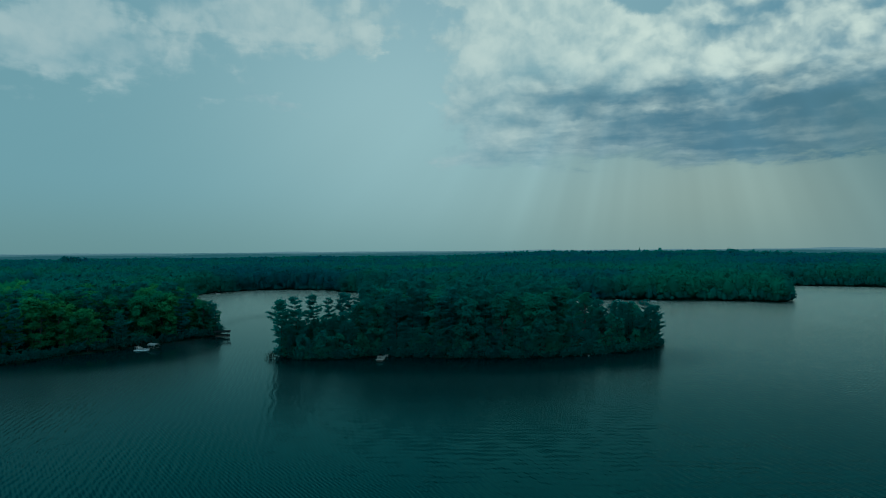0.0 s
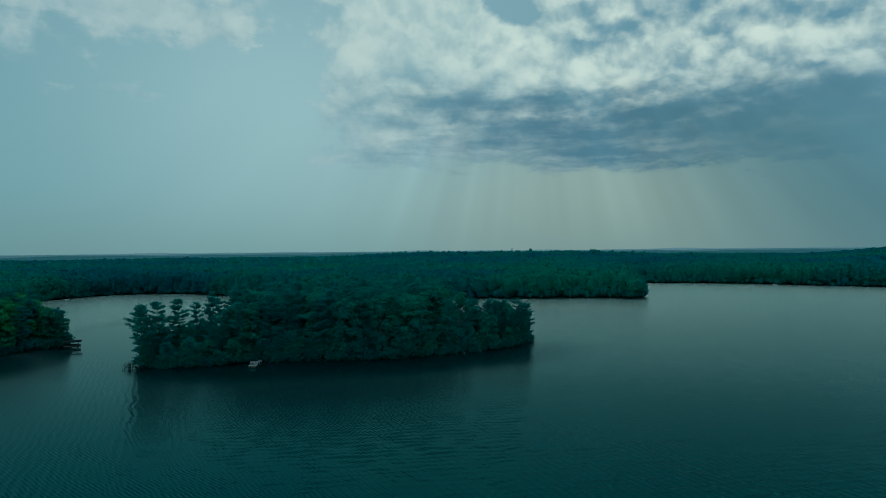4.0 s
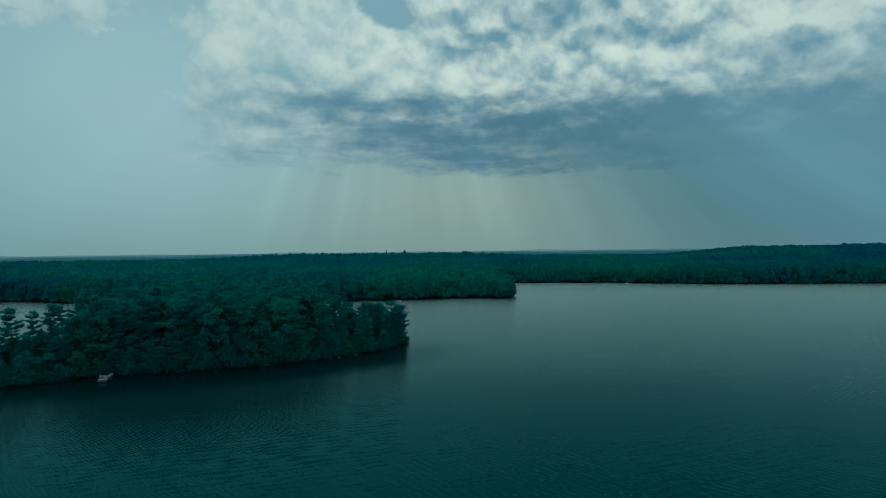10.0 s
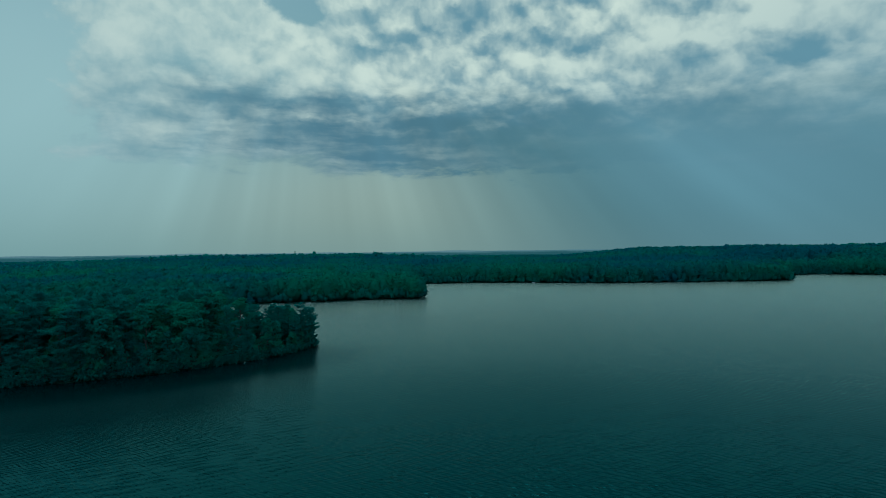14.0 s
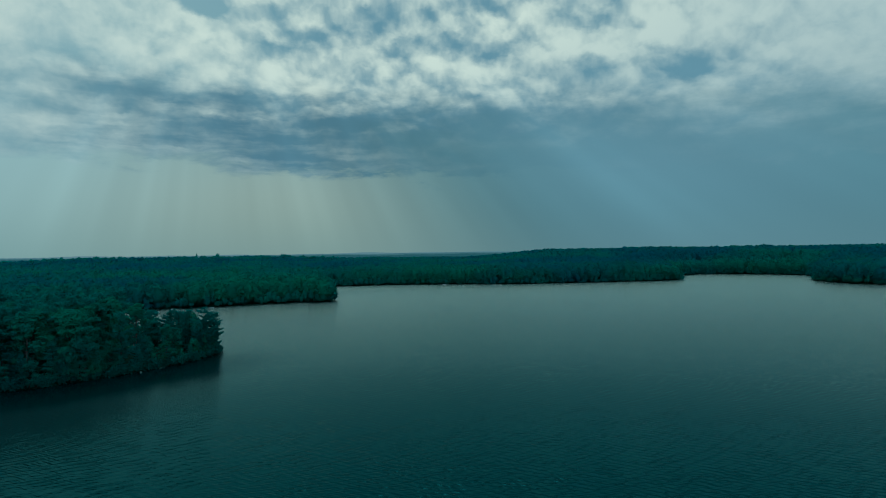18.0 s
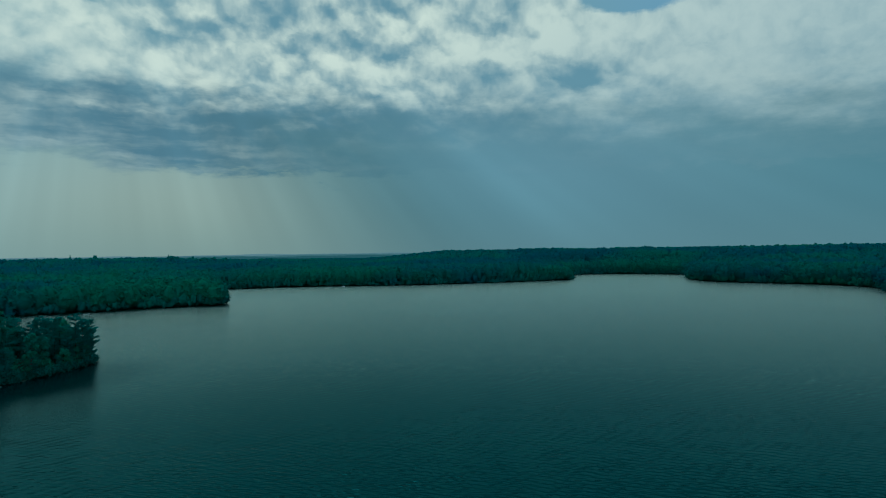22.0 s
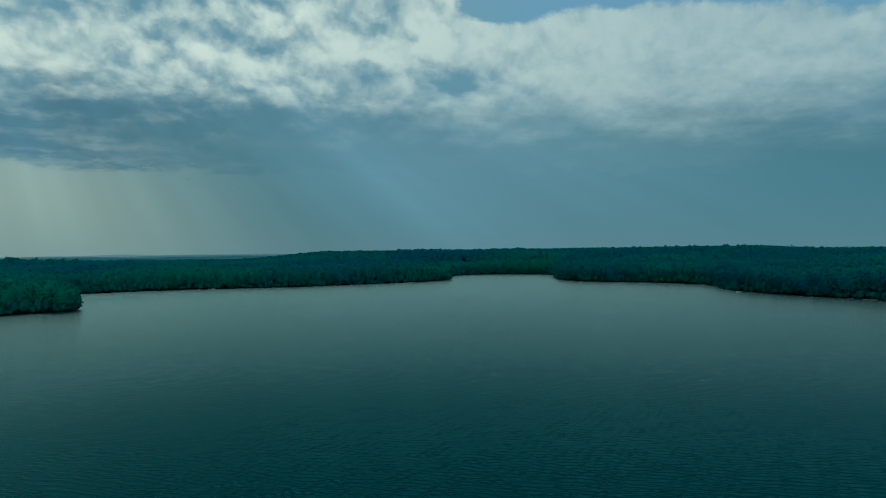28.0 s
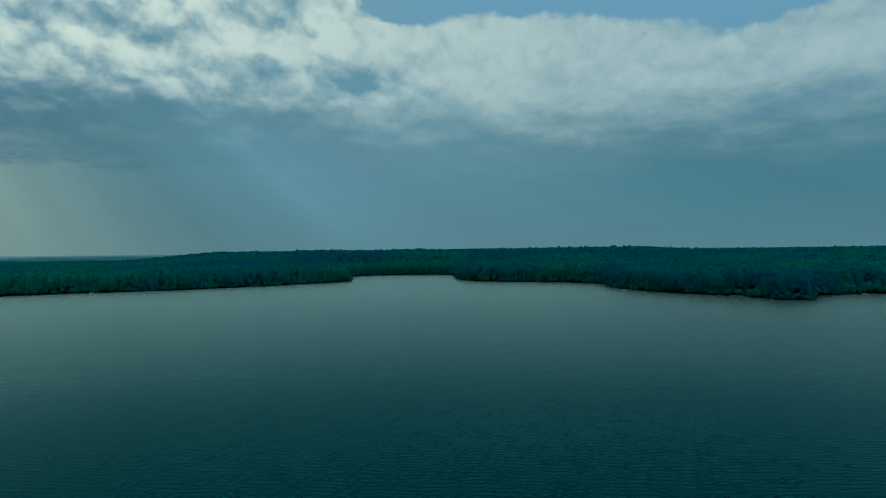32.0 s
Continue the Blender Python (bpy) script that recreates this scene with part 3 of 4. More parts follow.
def leaves(centres, size, rng, out=None, flat=0.0, slim=1.0, skin=None, loose=0.4):
    """One small bent leaf spray (two triangles) at each centre."""
    n = len(centres)
    a = rng.normal(size=(n, 3))
    a[:, 2] *= 1 - flat
    if out is not None:
        a = a * 0.6 + out
    if skin is not None:                       # lie like a coat on the crown
        a = np.cross(skin + rng.normal(size=(n, 3)) * loose, a)
    a /= np.linalg.norm(a, axis=1)[:, None] + 1e-9
    b = np.cross(a, rng.normal(size=(n, 3)) if skin is None else skin + rng.normal(size=(n, 3)) * loose)
    b /= np.linalg.norm(b, axis=1)[:, None] + 1e-9
    s = (size * rng.uniform(0.6, 1.35, n))[:, None]
    lift = np.cross(a, b) * s * 0.25
    v = np.stack([centres - a * s * 0.5, centres + b * s * 0.42 * slim + lift, centres + a * s * 0.6, centres - b * s * 0.42 * slim + lift], 1).reshape(-1, 3)
    k = np.arange(n)[:, None] * 4
    return v, np.concatenate([k + (0, 1, 2), k + (0, 2, 3)])


def pine(seed, height=20.0, reach=4.6, bare=0.28, whorls=15):
    """A white pine: straight trunk, level plates of needles with gaps between them."""
    rng = np.random.default_rng(seed)
    lean = rng.normal(0, 0.25, 2)
    zs = np.linspace(-0.6, height * 0.97, 9)
    sway = np.stack([lean[0] * (zs / height) ** 2 * 2, lean[1] * (zs / height) ** 2 * 2, zs], 1)
    wood = [tube(sway, np.linspace(0.24, 0.04, 9) * height / 20, 7)]
    tufts, dirs = [], []
    for i in range(whorls):
        f = (i + rng.uniform(-0.3, 0.3)) / (whorls - 1)
        z = height * (bare + (0.99 - bare) * f)
        wide = reach * (0.78 + 0.28 * (1 - f)) * min(1.0, 2.6 * (1.14 - f)) * rng.uniform(0.62, 1.15) * (0.65 + 0.35 * min(1, f * 4))
        for k in range(rng.integers(3, 6)):
            ang, ln = rng.uniform(0, 2 * math.pi), wide * rng.uniform(0.5, 1.15)
            d = np.array((math.cos(ang), math.sin(ang), rng.uniform(-0.05, 0.25) + 0.35 * f))
            root = np.array((*(lean * (z / height) ** 2 * 2), z))
            wood.append(tube([root, root + d * ln * 0.55, root + d * ln + (0, 0, 0.12 * ln)], [0.075, 0.05, 0.015], 3))
            m = max(5, int(ln * 4.6))
            s = rng.uniform(0.3, 1.05, m)[:, None]
            c = root + d * ln * s + (0, 0, 0.12 * ln) * s**2
            c = np.repeat(c, 8, 0) + rng.normal(0, 1, (m * 8, 3)) * (0.36, 0.36, 0.11) * (0.7 + 0.1 * ln)
            tufts.append(c)
            dirs.append(np.tile(d * (1, 1, 0.4) + (0, 0, 0.35), (m * 8, 1)))
    top = np.array((*(lean * 2), height)) + rng.normal(0, 1, (110, 3)) * (0.85, 0.85, 0.75) - (0, 0, 0.7)
    tufts.append(top)
    dirs.append(np.tile((0, 0, 0.8), (110, 1)))
    return gather(wood), leaves(np.concatenate(tufts), 0.60, rng, np.concatenate(dirs), slim=0.55)


def broadleaf(seed, height=17.0, reach=4.2, clumps=30, base=0.30):
    """A broad-leaved tree: forked limbs and a crown of many leaf clumps with gaps."""
    rng = np.random.default_rng(seed)
    zs = np.linspace(-0.6, height * 0.72, 6)
    bend = rng.normal(0, 0.5, 2)
    trunk = np.stack([bend[0] * (zs / height) ** 2, bend[1] * (zs / height) ** 2, zs], 1)
    wood = [tube(trunk, np.linspace(0.24, 0.07, 6) * height / 17, 7)]
    cents, dirs = [], []
    for i in range(clumps):
        f = rng.uniform(0, 1) ** 0.8
        z = height * (base + (0.93 - base) * f)
        prof = math.sqrt(max(0.05, 1 - (2 * f - 0.85) ** 2 / 1.45))
        ang, ln = rng.uniform(0, 2 * math.pi), reach * prof * rng.uniform(0.35, 1.0)
        c = np.array((math.cos(ang) * ln, math.sin(ang) * ln, z))
        root = np.array((0, 0, max(height * 0.22, z - ln * 0.8 - 0.8)))
        wood.append(tube([root, root * 0.45 + c * 0.55 + (0, 0, 0.3), c], [0.09, 0.06, 0.02], 3))
        m = 58
        d = rng.normal(size=(m, 3))
        d /= np.linalg.norm(d, axis=1)[:, None]
        rad = rng.uniform(0.9, 2.0) * (reach / 4.6)
        cents.append(c + d * rad * rng.uniform(0.35, 1.10, m)[:, None] * (1, 1, 0.62))
        dirs.append(d * 0.4 + (c - (0, 0, height * 0.45)) / (reach * 1.3) + (0, 0, 0.3))
    return gather(wood), leaves(np.concatenate(cents), 0.66, rng, skin=np.concatenate(dirs), loose=0.6)


def shrub(seed, height=3.2, reach=2.2):
    rng = np.random.default_rng(seed)
    wood, cents = [], []
    for i in range(9):
        ang, ln = rng.uniform(0, 2 * math.pi), reach * rng.uniform(0.2, 1)
        c = np.array((math.cos(ang) * ln, math.sin(ang) * ln, height * rng.uniform(0.35, 0.95)))
        wood.append(tube([(0, 0, -0.3), c * 0.5 + (0, 0, 0.3), c], [0.05, 0.035, 0.012], 3))
        cents.append(c + rng.normal(0, 1, (34, 3)) * (0.62, 0.62, 0.5))
    return gather(wood), leaves(np.concatenate(cents), 0.55, rng)


def tree_thing(name, wood, crown, bark, leaf, label, category, group):
    top = tagged(new(name), label, category, group)
    part("trunk", mesh_of("trunk", *wood, bark, True), top)
    part("crown", mesh_of("crown", *crown, leaf), top)
    return top


def planted(kinds, places, rng):
    """Plants trees of several kinds at places (x, y, ground, kind, height factor)."""
    first = {}
    for x, y, g, k, s in places:
        turn = rng.uniform(0, 360)
        m = pose(x, y, g, 0, 0, turn) @ Matrix.Diagonal((s * rng.uniform(0.9, 1.12), s * rng.uniform(0.9, 1.12), s, 1))
        if k not in first:
            first[k] = kinds[k]()
            first[k].matrix_basis = m
        else:
            copy_thing(first[k], Matrix.Identity(4)).matrix_basis = m


def scatter(x0, x1, y0, y1, gap, rng):
    """A loose grid of places, shaken."""
    gx, gy = np.meshgrid(np.arange(x0, x1, gap), np.arange(y0, y1, gap))
    x, y = gx.ravel(), gy.ravel()
    return x + rng.uniform(-0.45, 0.45, x.size) * gap, y + rng.uniform(-0.45, 0.45, x.size) * gap


# ---- land and water ----
def build_ground():
    az = np.radians(np.concatenate([np.arange(-50, 120, 0.75), np.arange(120, 310, 2.5)]))
    r = np.concatenate([[0.0], np.geomspace(30, 130, 18), np.geomspace(133, 1000, 140), np.geomspace(1030, 4900, 50)])
    A, R = np.meshgrid(az, r)
    x, y = np.sin(A) * R, np.cos(A) * R
    z = land_height(x, y)
    nr, na = x.shape
    i, j = np.meshgrid(np.arange(nr - 1), np.arange(na), indexing="ij")
    k = (j + 1) % na
    f = np.stack([i * na + j, i * na + k, (i + 1) * na + k, (i + 1) * na + j], -1).reshape(-1, 4)
    g = new("ground", mesh_of("ground", np.stack([x, y, z], -1).reshape(-1, 3), f[:, ::-1], FLOOR, True))
    tagged(g, "dark forest floor sloping down under the lake", "ground", kind="structure")


def build_water():
    n = 96
    a = np.arange(n) / n * 2 * math.pi
    rings = [0.0, 60.0, 200.0, 500.0, 1000.0]
    v = np.concatenate([np.stack([np.sin(a) * q, np.cos(a) * q, a * 0], 1) for q in rings])
    f = []
    for i in range(len(rings) - 1):
        for j in range(n):
            k = (j + 1) % n
            f.append((i * n + k, (i + 1) * n + k, (i + 1) * n + j, i * n + j))
    w = new("water", mesh_of("water", v, f, WATER, True))
    tagged(w, "dark teal lake water with fine wind ripples", "lake water", kind="structure")


def hazy_hills():
    """The land at the end of sight: four low glowing rims with haze in their colour, each paler than the one before it.
    """
    az = np.radians(np.arange(-60, 130, 0.05))
    rng = np.random.default_rng(8)
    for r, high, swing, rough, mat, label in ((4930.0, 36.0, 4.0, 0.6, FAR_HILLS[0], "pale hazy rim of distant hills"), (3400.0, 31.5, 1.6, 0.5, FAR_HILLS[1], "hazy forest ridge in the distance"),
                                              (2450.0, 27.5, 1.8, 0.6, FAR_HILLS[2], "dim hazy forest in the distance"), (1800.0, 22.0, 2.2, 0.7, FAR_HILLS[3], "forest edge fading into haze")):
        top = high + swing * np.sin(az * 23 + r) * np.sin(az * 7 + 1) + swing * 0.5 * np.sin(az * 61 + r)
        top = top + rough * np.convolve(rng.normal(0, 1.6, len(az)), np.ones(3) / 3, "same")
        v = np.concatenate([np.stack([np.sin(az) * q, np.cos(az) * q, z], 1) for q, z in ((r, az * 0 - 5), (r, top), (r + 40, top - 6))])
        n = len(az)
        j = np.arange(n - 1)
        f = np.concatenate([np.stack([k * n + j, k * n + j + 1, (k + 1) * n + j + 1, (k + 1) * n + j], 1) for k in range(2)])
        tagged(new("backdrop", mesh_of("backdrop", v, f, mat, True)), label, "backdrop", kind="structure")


build_ground()
build_water()
hazy_hills()


# ---- far woods: one mass of trees for each stretch of shore ----
def crowns(x, y, g, h, w, tris, rng, conical):
    """Tree crowns: a lumpy rounded dome and a coat of leaf sprays lying on it, as arrays."""
    n = len(x)
    sides = 6
    ang = np.arange(sides) / sides * 2 * math.pi
    vs = np.zeros((n, sides * 2 + 2, 3))
    levels = ((np.where(conical, 0.22, 0.40), np.where(conical, 0.85, 0.90)), (np.where(conical, 0.60, 0.76), np.where(conical, 0.48, 0.68)))
    for i, (level, spread) in enumerate(levels):
        rad = (w * spread)[:, None] * rng.uniform(0.72, 1.08, (n, sides))
        k = slice(i * sides, (i + 1) * sides)
        vs[:, k, 0] = x[:, None] + np.cos(ang + 0.5 * i) * rad
        vs[:, k, 1] = y[:, None] + np.sin(ang + 0.5 * i) * rad
        vs[:, k, 2] = (g + level * h)[:, None] + rng.uniform(-0.06, 0.06, (n, sides)) * h[:, None]
    vs[:, -2] = np.stack([x, y, g + h * 0.04], 1)
    vs[:, -1] = np.stack([x + rng.normal(0, 0.15, n) * w, y + rng.normal(0, 0.15, n) * w, g + h * 0.95], 1)
    k = np.arange(n)[:, None] * (sides * 2 + 2)
    fs = []
    for j in range(sides):
        q = (j + 1) % sides
        fs += [k + (q, j, sides * 2), k + (j, q, sides + j), k + (q, sides + q, sides + j), k + (sides + j, sides + q, sides * 2 + 1)]
    core = (vs.reshape(-1, 3), np.concatenate(fs))
    if not tris:
        return core
    d = rng.normal(size=(n, tris, 3))
    d /= np.linalg.norm(d, axis=2)[:, :, None]
    d[:, :, 2] = np.abs(d[:, :, 2]) * 1.2 - 0.35
    up = np.clip(d[:, :, 2], 0, 1)
    wide = np.where(conical[:, None], 1.0 - 0.85 * up, 1.0)
    c = np.stack([x[:, None] + d[:, :, 0] * w[:, None] * wide, y[:, None] + d[:, :, 1] * w[:, None] * wide,
                  (g + np.where(conical, 0.30, 0.52) * h)[:, None] + d[:, :, 2] * (h * np.where(conical, 0.70, 0.46))[:, None]], -1)
    size = np.repeat(w * (0.36 if tris > 50 else 0.46 if tris > 25 else 0.62 if tris > 9 else 0.58), tris)
    c = c + rng.normal(0, 0.10, c.shape) * w[:, None, None]
    spray = leaves(c.reshape(-1, 3), size, rng, skin=(d + (0, 0, 0.35)).reshape(-1, 3), loose=0.55)
    return gather([core, spray])


def woods(label, x, y, tris, seed, tall=17.5, wide=4.4, conifer=0.04, mat=WOODS, low=0.82, high=1.08):
    rng = np.random.default_rng(seed)
    n = len(x)
    h = tall * rng.uniform(low, high, n) * np.where(rng.uniform(size=n) < 0.02, 1.12, 1.0)
    h = h * (1 + 0.10 * rolling(x * 3.1, y * 3.1) + 0.07 * rolling(y * 7, x * 7))
    con = rng.uniform(size=n) < conifer
    w = wide * rng.uniform(0.7, 1.5, n) * np.where(con, 0.72, 1.1)
    ob = new("woods", mesh_of("woods", *crowns(x, y, land_height(x, y), h, w, tris, rng, con), mat, True))
    return tagged(ob, label, "woods", kind="stuff")


def sector(r0, r1, a0, a1, area, rng):
    """Random places in a ring sector, one for each so many square metres."""
    n = int((r1 * r1 - r0 * r0) * radians(a1 - a0) / 2 / area)
    r = np.sqrt(rng.uniform(r0 * r0, r1 * r1, n))
    a = np.radians(rng.uniform(a0, a1, n))
    return np.sin(a) * r, np.cos(a) * r


def far_woods():
    rng = np.random.default_rng(11)
    # belts along the shores, with full trees
    for label, a0, a1, r0, r1 in (("mixed woods along the shore beyond the channel", -36, 4, 300, 700), ("low wooded peninsula reaching into the lake", 4, 30, 380, 720),
                                  ("wooded far shore under a long low ridge", 30, 72, 400, 960), ("wooded east shore with a few landings", 72, 116, 430, 980)):
        x, y = sector(r0, r1, a0, a1, 25, rng)
        d = on_land(x, y)
        keep = (d > 1.0) & (d < 62) & (inland(ISLAND_LINE, x, y) < -20)
        keep &= ~near_west(x, y)
        front = keep & (d < 16)
        woods(label, x[front], y[front], 84, int(a0 + 50))
        keep &= d >= 16
        woods(label, x[keep], y[keep], 34, int(a0 + 51))
        x, y = sector(r0, r1, a0, a1, 5.5, rng)
        d = on_land(x, y)
        keep = (d > -0.6) & (d < 7) & (inland(ISLAND_LINE, x, y) < -20) & ~near_west(x, y)
        woods("dense low brush along the water's edge", x[keep], y[keep], 16, int(a0 + 60), 5.0, 2.1, 0.0, low=0.5, high=2.0)
    # the woods behind them, of which only the tops show
    for label, a0, a1, r0, r1, area, tris, wide in (("dense mixed forest on flat land", -42, 44, 240, 1250, 48, 6, 5.2), ("dense forest climbing a low ridge", 44, 116, 480, 1350, 48, 6, 5.2),
                                                    ("distant forest reaching to the horizon", -42, 116, 1250, 1790, 260, 0, 7.5)):
        x, y = sector(r0, r1, a0, a1, area, rng)
        d = on_land(x, y)
        keep = (d >= 62) & ~near_west(x, y)
        close = keep & (np.hypot(x, y) < 470) & (np.degrees(np.arctan2(x, y)) < -12)
        if close.any():
            woods("rounded green crowns of the west shore's forest", x[close], y[close], 44, 90, wide=4.2, mat=LEAF)
            keep &= ~close
        middle = keep & (np.hypot(x, y) < 680)
        if middle.any():
            woods(label, x[middle], y[middle], 30, int(r1) + 1, wide=wide)
        keep &= ~middle
        woods(label, x[keep], y[keep], tris, int(r1), wide=wide)
    # ragged conifers that stand above the rest
    for a0, a1, r0, r1, area, tall in ((-9, 10, 820, 1020, 330, 21.0), (4, 14, 1380, 1620, 900, 21.0), (18, 31, 1380, 1620, 2600, 22.0), (-36, -20, 900, 1200, 1300, 20.0)):
        x, y = sector(r0, r1, a0, a1, area, rng)
        keep = on_land(x, y) > 20
        woods("ragged dark conifers above the broad-leaved forest", x[keep], y[keep], 16, int(r0), tall, 5.0, 0.6, NEEDLE, 0.7, 1.1)
    x, y = sector(1040, 1090, -32.2, -30.6, 60, rng)
    woods("a clump of tall round trees above the forest", x, y, 16, 91, 24.0, 4.5, 0.0)
    for az, wide in ((25.7, 0.75), (28.2, 0.7), (33.9, 1.0), (-16.0, 1.2)):
        x, y = sector(1380, 1420, az - wide / 2, az + wide / 2, 60, rng)
        woods("a clump of tall round trees above the forest", x, y, 16, int(az * 10) + 400, 19.5, 5.0, 0.0)
    x, y = sector(250, 1100, 116, 318, 220, rng)
    keep = on_land(x, y) > 1
    woods("woods on the near shore behind", x[keep], y[keep], 0, 78, wide=7.0)


def near_west(x, y):
    """The west shore's near belt, where every tree stands on its own."""
    d = on_land(x, y)
    a = np.degrees(np.arctan2(x, y))
    return (d > 0) & (d < 42) & (a < -17.5) & (a > -40) & (np.hypot(x, y) < 345) & (y > 150)


far_woods()


# ---- trees that can be told apart ----
def kind_makers(group, leaf):
    def p(seed, h, reach, bare, whorls):
        return lambda: tree_thing("pine_tree", *pine(seed, h, reach, bare, whorls), BARK, NEEDLE, "tall white pine with level plates of dark needles", "pine tree", group)

    def b(seed, h, reach, clumps, base, bark, label, name="broadleaf_tree"):
        return lambda: tree_thing(name, *broadleaf(seed, h, reach, clumps, base), bark, leaf, label, "tree", group)

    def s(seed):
        return lambda: tree_thing("shrub", *shrub(seed), BARK, SHADED_LEAF, "low dark leafy shrub leaning over the water's edge", "shrub", group)

    maple = "maple with a dense oval green crown down to the ground"
    oak, birch = "broad-leaved tree with a rounded dark green crown", "slender pale-barked birch with a light green crown"
    return [p(1, 20, 4.5, 0.10, 17), p(2, 20, 4.0, 0.12, 16), p(3, 20, 5.0, 0.08, 17), p(4, 20, 3.8, 0.05, 18),
            b(5, 17, 5.0, 54, 0.12, BARK, oak), b(6, 17, 4.3, 48, 0.10, BARK, maple, "maple_tree"), b(7, 17, 5.4, 58, 0.14, BARK, oak), b(8, 17, 2.9, 30, 0.12, BIRCH, birch, "birch_tree"),
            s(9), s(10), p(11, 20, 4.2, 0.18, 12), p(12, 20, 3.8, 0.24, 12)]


def island_trees():
    rng = np.random.default_rng(21)
    x, y = scatter(-64, 84, 178, 256, 4.9, rng)
    d = inland(ISLAND_LINE, x, y)
    g = land_height(x, y, d)
    places = []
    for a, b, c, q in zip(x, y, g, d):
        if q < 0.8 or (38 < a < 64 and q > 5 and rng.uniform() < 0.62):
            continue
        if a < -30:
            k = int(rng.integers(0, 4)) if rng.uniform() < 0.75 else int(rng.integers(4, 8))
            s = rng.uniform(0.42, 0.62)
        elif a > 50:
            k = int(rng.integers(10, 12)) if rng.uniform() < 0.75 else int(rng.integers(4, 8))
            s = rng.uniform(0.58, 0.74) if k > 9 else rng.uniform(0.62, 0.84)
        else:
            k = int(rng.integers(0, 4)) if rng.uniform() < 0.66 else int(rng.integers(4, 8))
            s = rng.uniform(0.88, 1.10) if k < 4 else rng.uniform(0.98, 1.26)
        if q < 4 and rng.uniform() < 0.5:       # young trees fill the edge down to the water
            k, s = int(rng.integers(0, 8)), rng.uniform(0.42, 0.72)
        places.append((a, b, c, k, s))
        if (q < 9 and rng.uniform() < 0.8) or rng.uniform() < 0.3:
            places.append((a + rng.uniform(-1.8, 1.8), b + rng.uniform(-0.5, 2.4), c, int(rng.integers(0, 8)), rng.uniform(0.34, 0.56)))
    # the tall ones that stand against the water at both ends
    for a, b, tall, k in ((-53.5, 199, 18.6, 0), (-54.5, 207, 18.0, 2), (-49, 202, 19.6, 2), (-44.5, 207.5, 19.6, 0), (-41.5, 218, 17.8, 1), (-36, 213, 19.8, 0), (-34.5, 225, 18.6, 2),
                          (67, 226, 14.4, 10), (68, 216.5, 16.0, 11), (71.5, 214, 16.4, 10), (75.5, 217, 14.4, 2), (77, 219, 11.2, 3), (53.5, 231, 14.8, 11), (58, 224, 15.8, 10)):
        g1 = float(land_height(np.array([a]), np.array([b]))[0])
        places.append((a, b, g1, k, (tall - g1) / 20.0))
    n = len(ISLAND_LINE)
    for i in range(n):
        p, o = ISLAND_LINE[i], ISLAND_LINE[(i + 1) % n]
        for f in (0.1, 0.4, 0.7):            # brush and young trees lean over the bank
            e = p + (o - p) * (f + rng.uniform(0, 0.25))
            e = e + (np.array((10.0, 222.0)) - e) / 60.0 * rng.uniform(-0.3, 2.6)
            low = rng.uniform() < 0.45
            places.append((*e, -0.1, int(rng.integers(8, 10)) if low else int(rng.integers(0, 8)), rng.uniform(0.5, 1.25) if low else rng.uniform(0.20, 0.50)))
        w = p + (o - p) * rng.uniform(0, 1)
        mid = np.array((10.0, 222.0))
        if w[0] < -51:
            continue
        w = w + (mid - w) / np.linalg.norm(mid - w) * rng.uniform(-0.2, 1.0)
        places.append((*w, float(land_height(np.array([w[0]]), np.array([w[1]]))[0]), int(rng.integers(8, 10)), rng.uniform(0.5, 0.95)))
    planted(kind_makers("trees on the island", ISLE_LEAF), places, rng)


def west_trees():
    rng = np.random.default_rng(22)
    x, y = scatter(-260, -80, 150, 345, 5.2, rng)
    d = on_land(x, y)
    keep = near_west(x, y) & (d > 1.5)
    g = land_height(x, y, d)
    places = []
    for a, b, c, q in zip(x[keep], y[keep], g[keep], d[keep]):
        k = int(rng.integers(0, 4)) if rng.uniform() < 0.34 else int(rng.integers(4, 8))
        s = rng.uniform(0.80, 1.0) if k < 4 else rng.uniform(0.85, 1.18)
        low = rng.uniform(0.30, 0.48) if a > -99 and 236 < b < 268 else rng.uniform(0.60, 0.88) if b > 236 and a > -106 and b < 268 else rng.uniform(0.5, 0.8) if q < 4 else 1.0
        places.append((a, b, c, k, s * low))
    line = LAKE_LINE
    for p, o in zip(line[4:18], line[5:19]):
        for q in (0.2, 0.6, 0.95):
            w = p + (o - p) * q + np.array((-1.2, 0.6))
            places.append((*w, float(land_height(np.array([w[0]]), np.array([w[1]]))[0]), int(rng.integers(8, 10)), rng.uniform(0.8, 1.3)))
    places += [(-97.4, 252.8, 0.4, 10, 0.70), (-94.9, 251.2, 0.3, 11, 0.66), (-95.8, 249.6, 0.2, 5, 0.42)]
    planted(kind_makers("trees on the west shore", LEAF), places, rng)


island_trees()
west_trees()


# ---- landings, boats and small things ----
def solid(boxes, bevel=0.02):
    """Bevelled boxes joined to one part: each is centre, size and an optional turn about z in degrees."""
    bm = bmesh.new()
    for c, s, *turn in boxes:
        m = Matrix.Translation(c) @ Matrix.Rotation(radians(turn[0] if turn else 0), 4, "Z") @ Matrix.Diagonal((*s, 1))
        bmesh.ops.create_cube(bm, size=1.0, matrix=m)
    if bevel:
        bmesh.ops.bevel(bm, geom=bm.edges[:], offset=bevel, segments=1, affect="EDGES")
    return bm


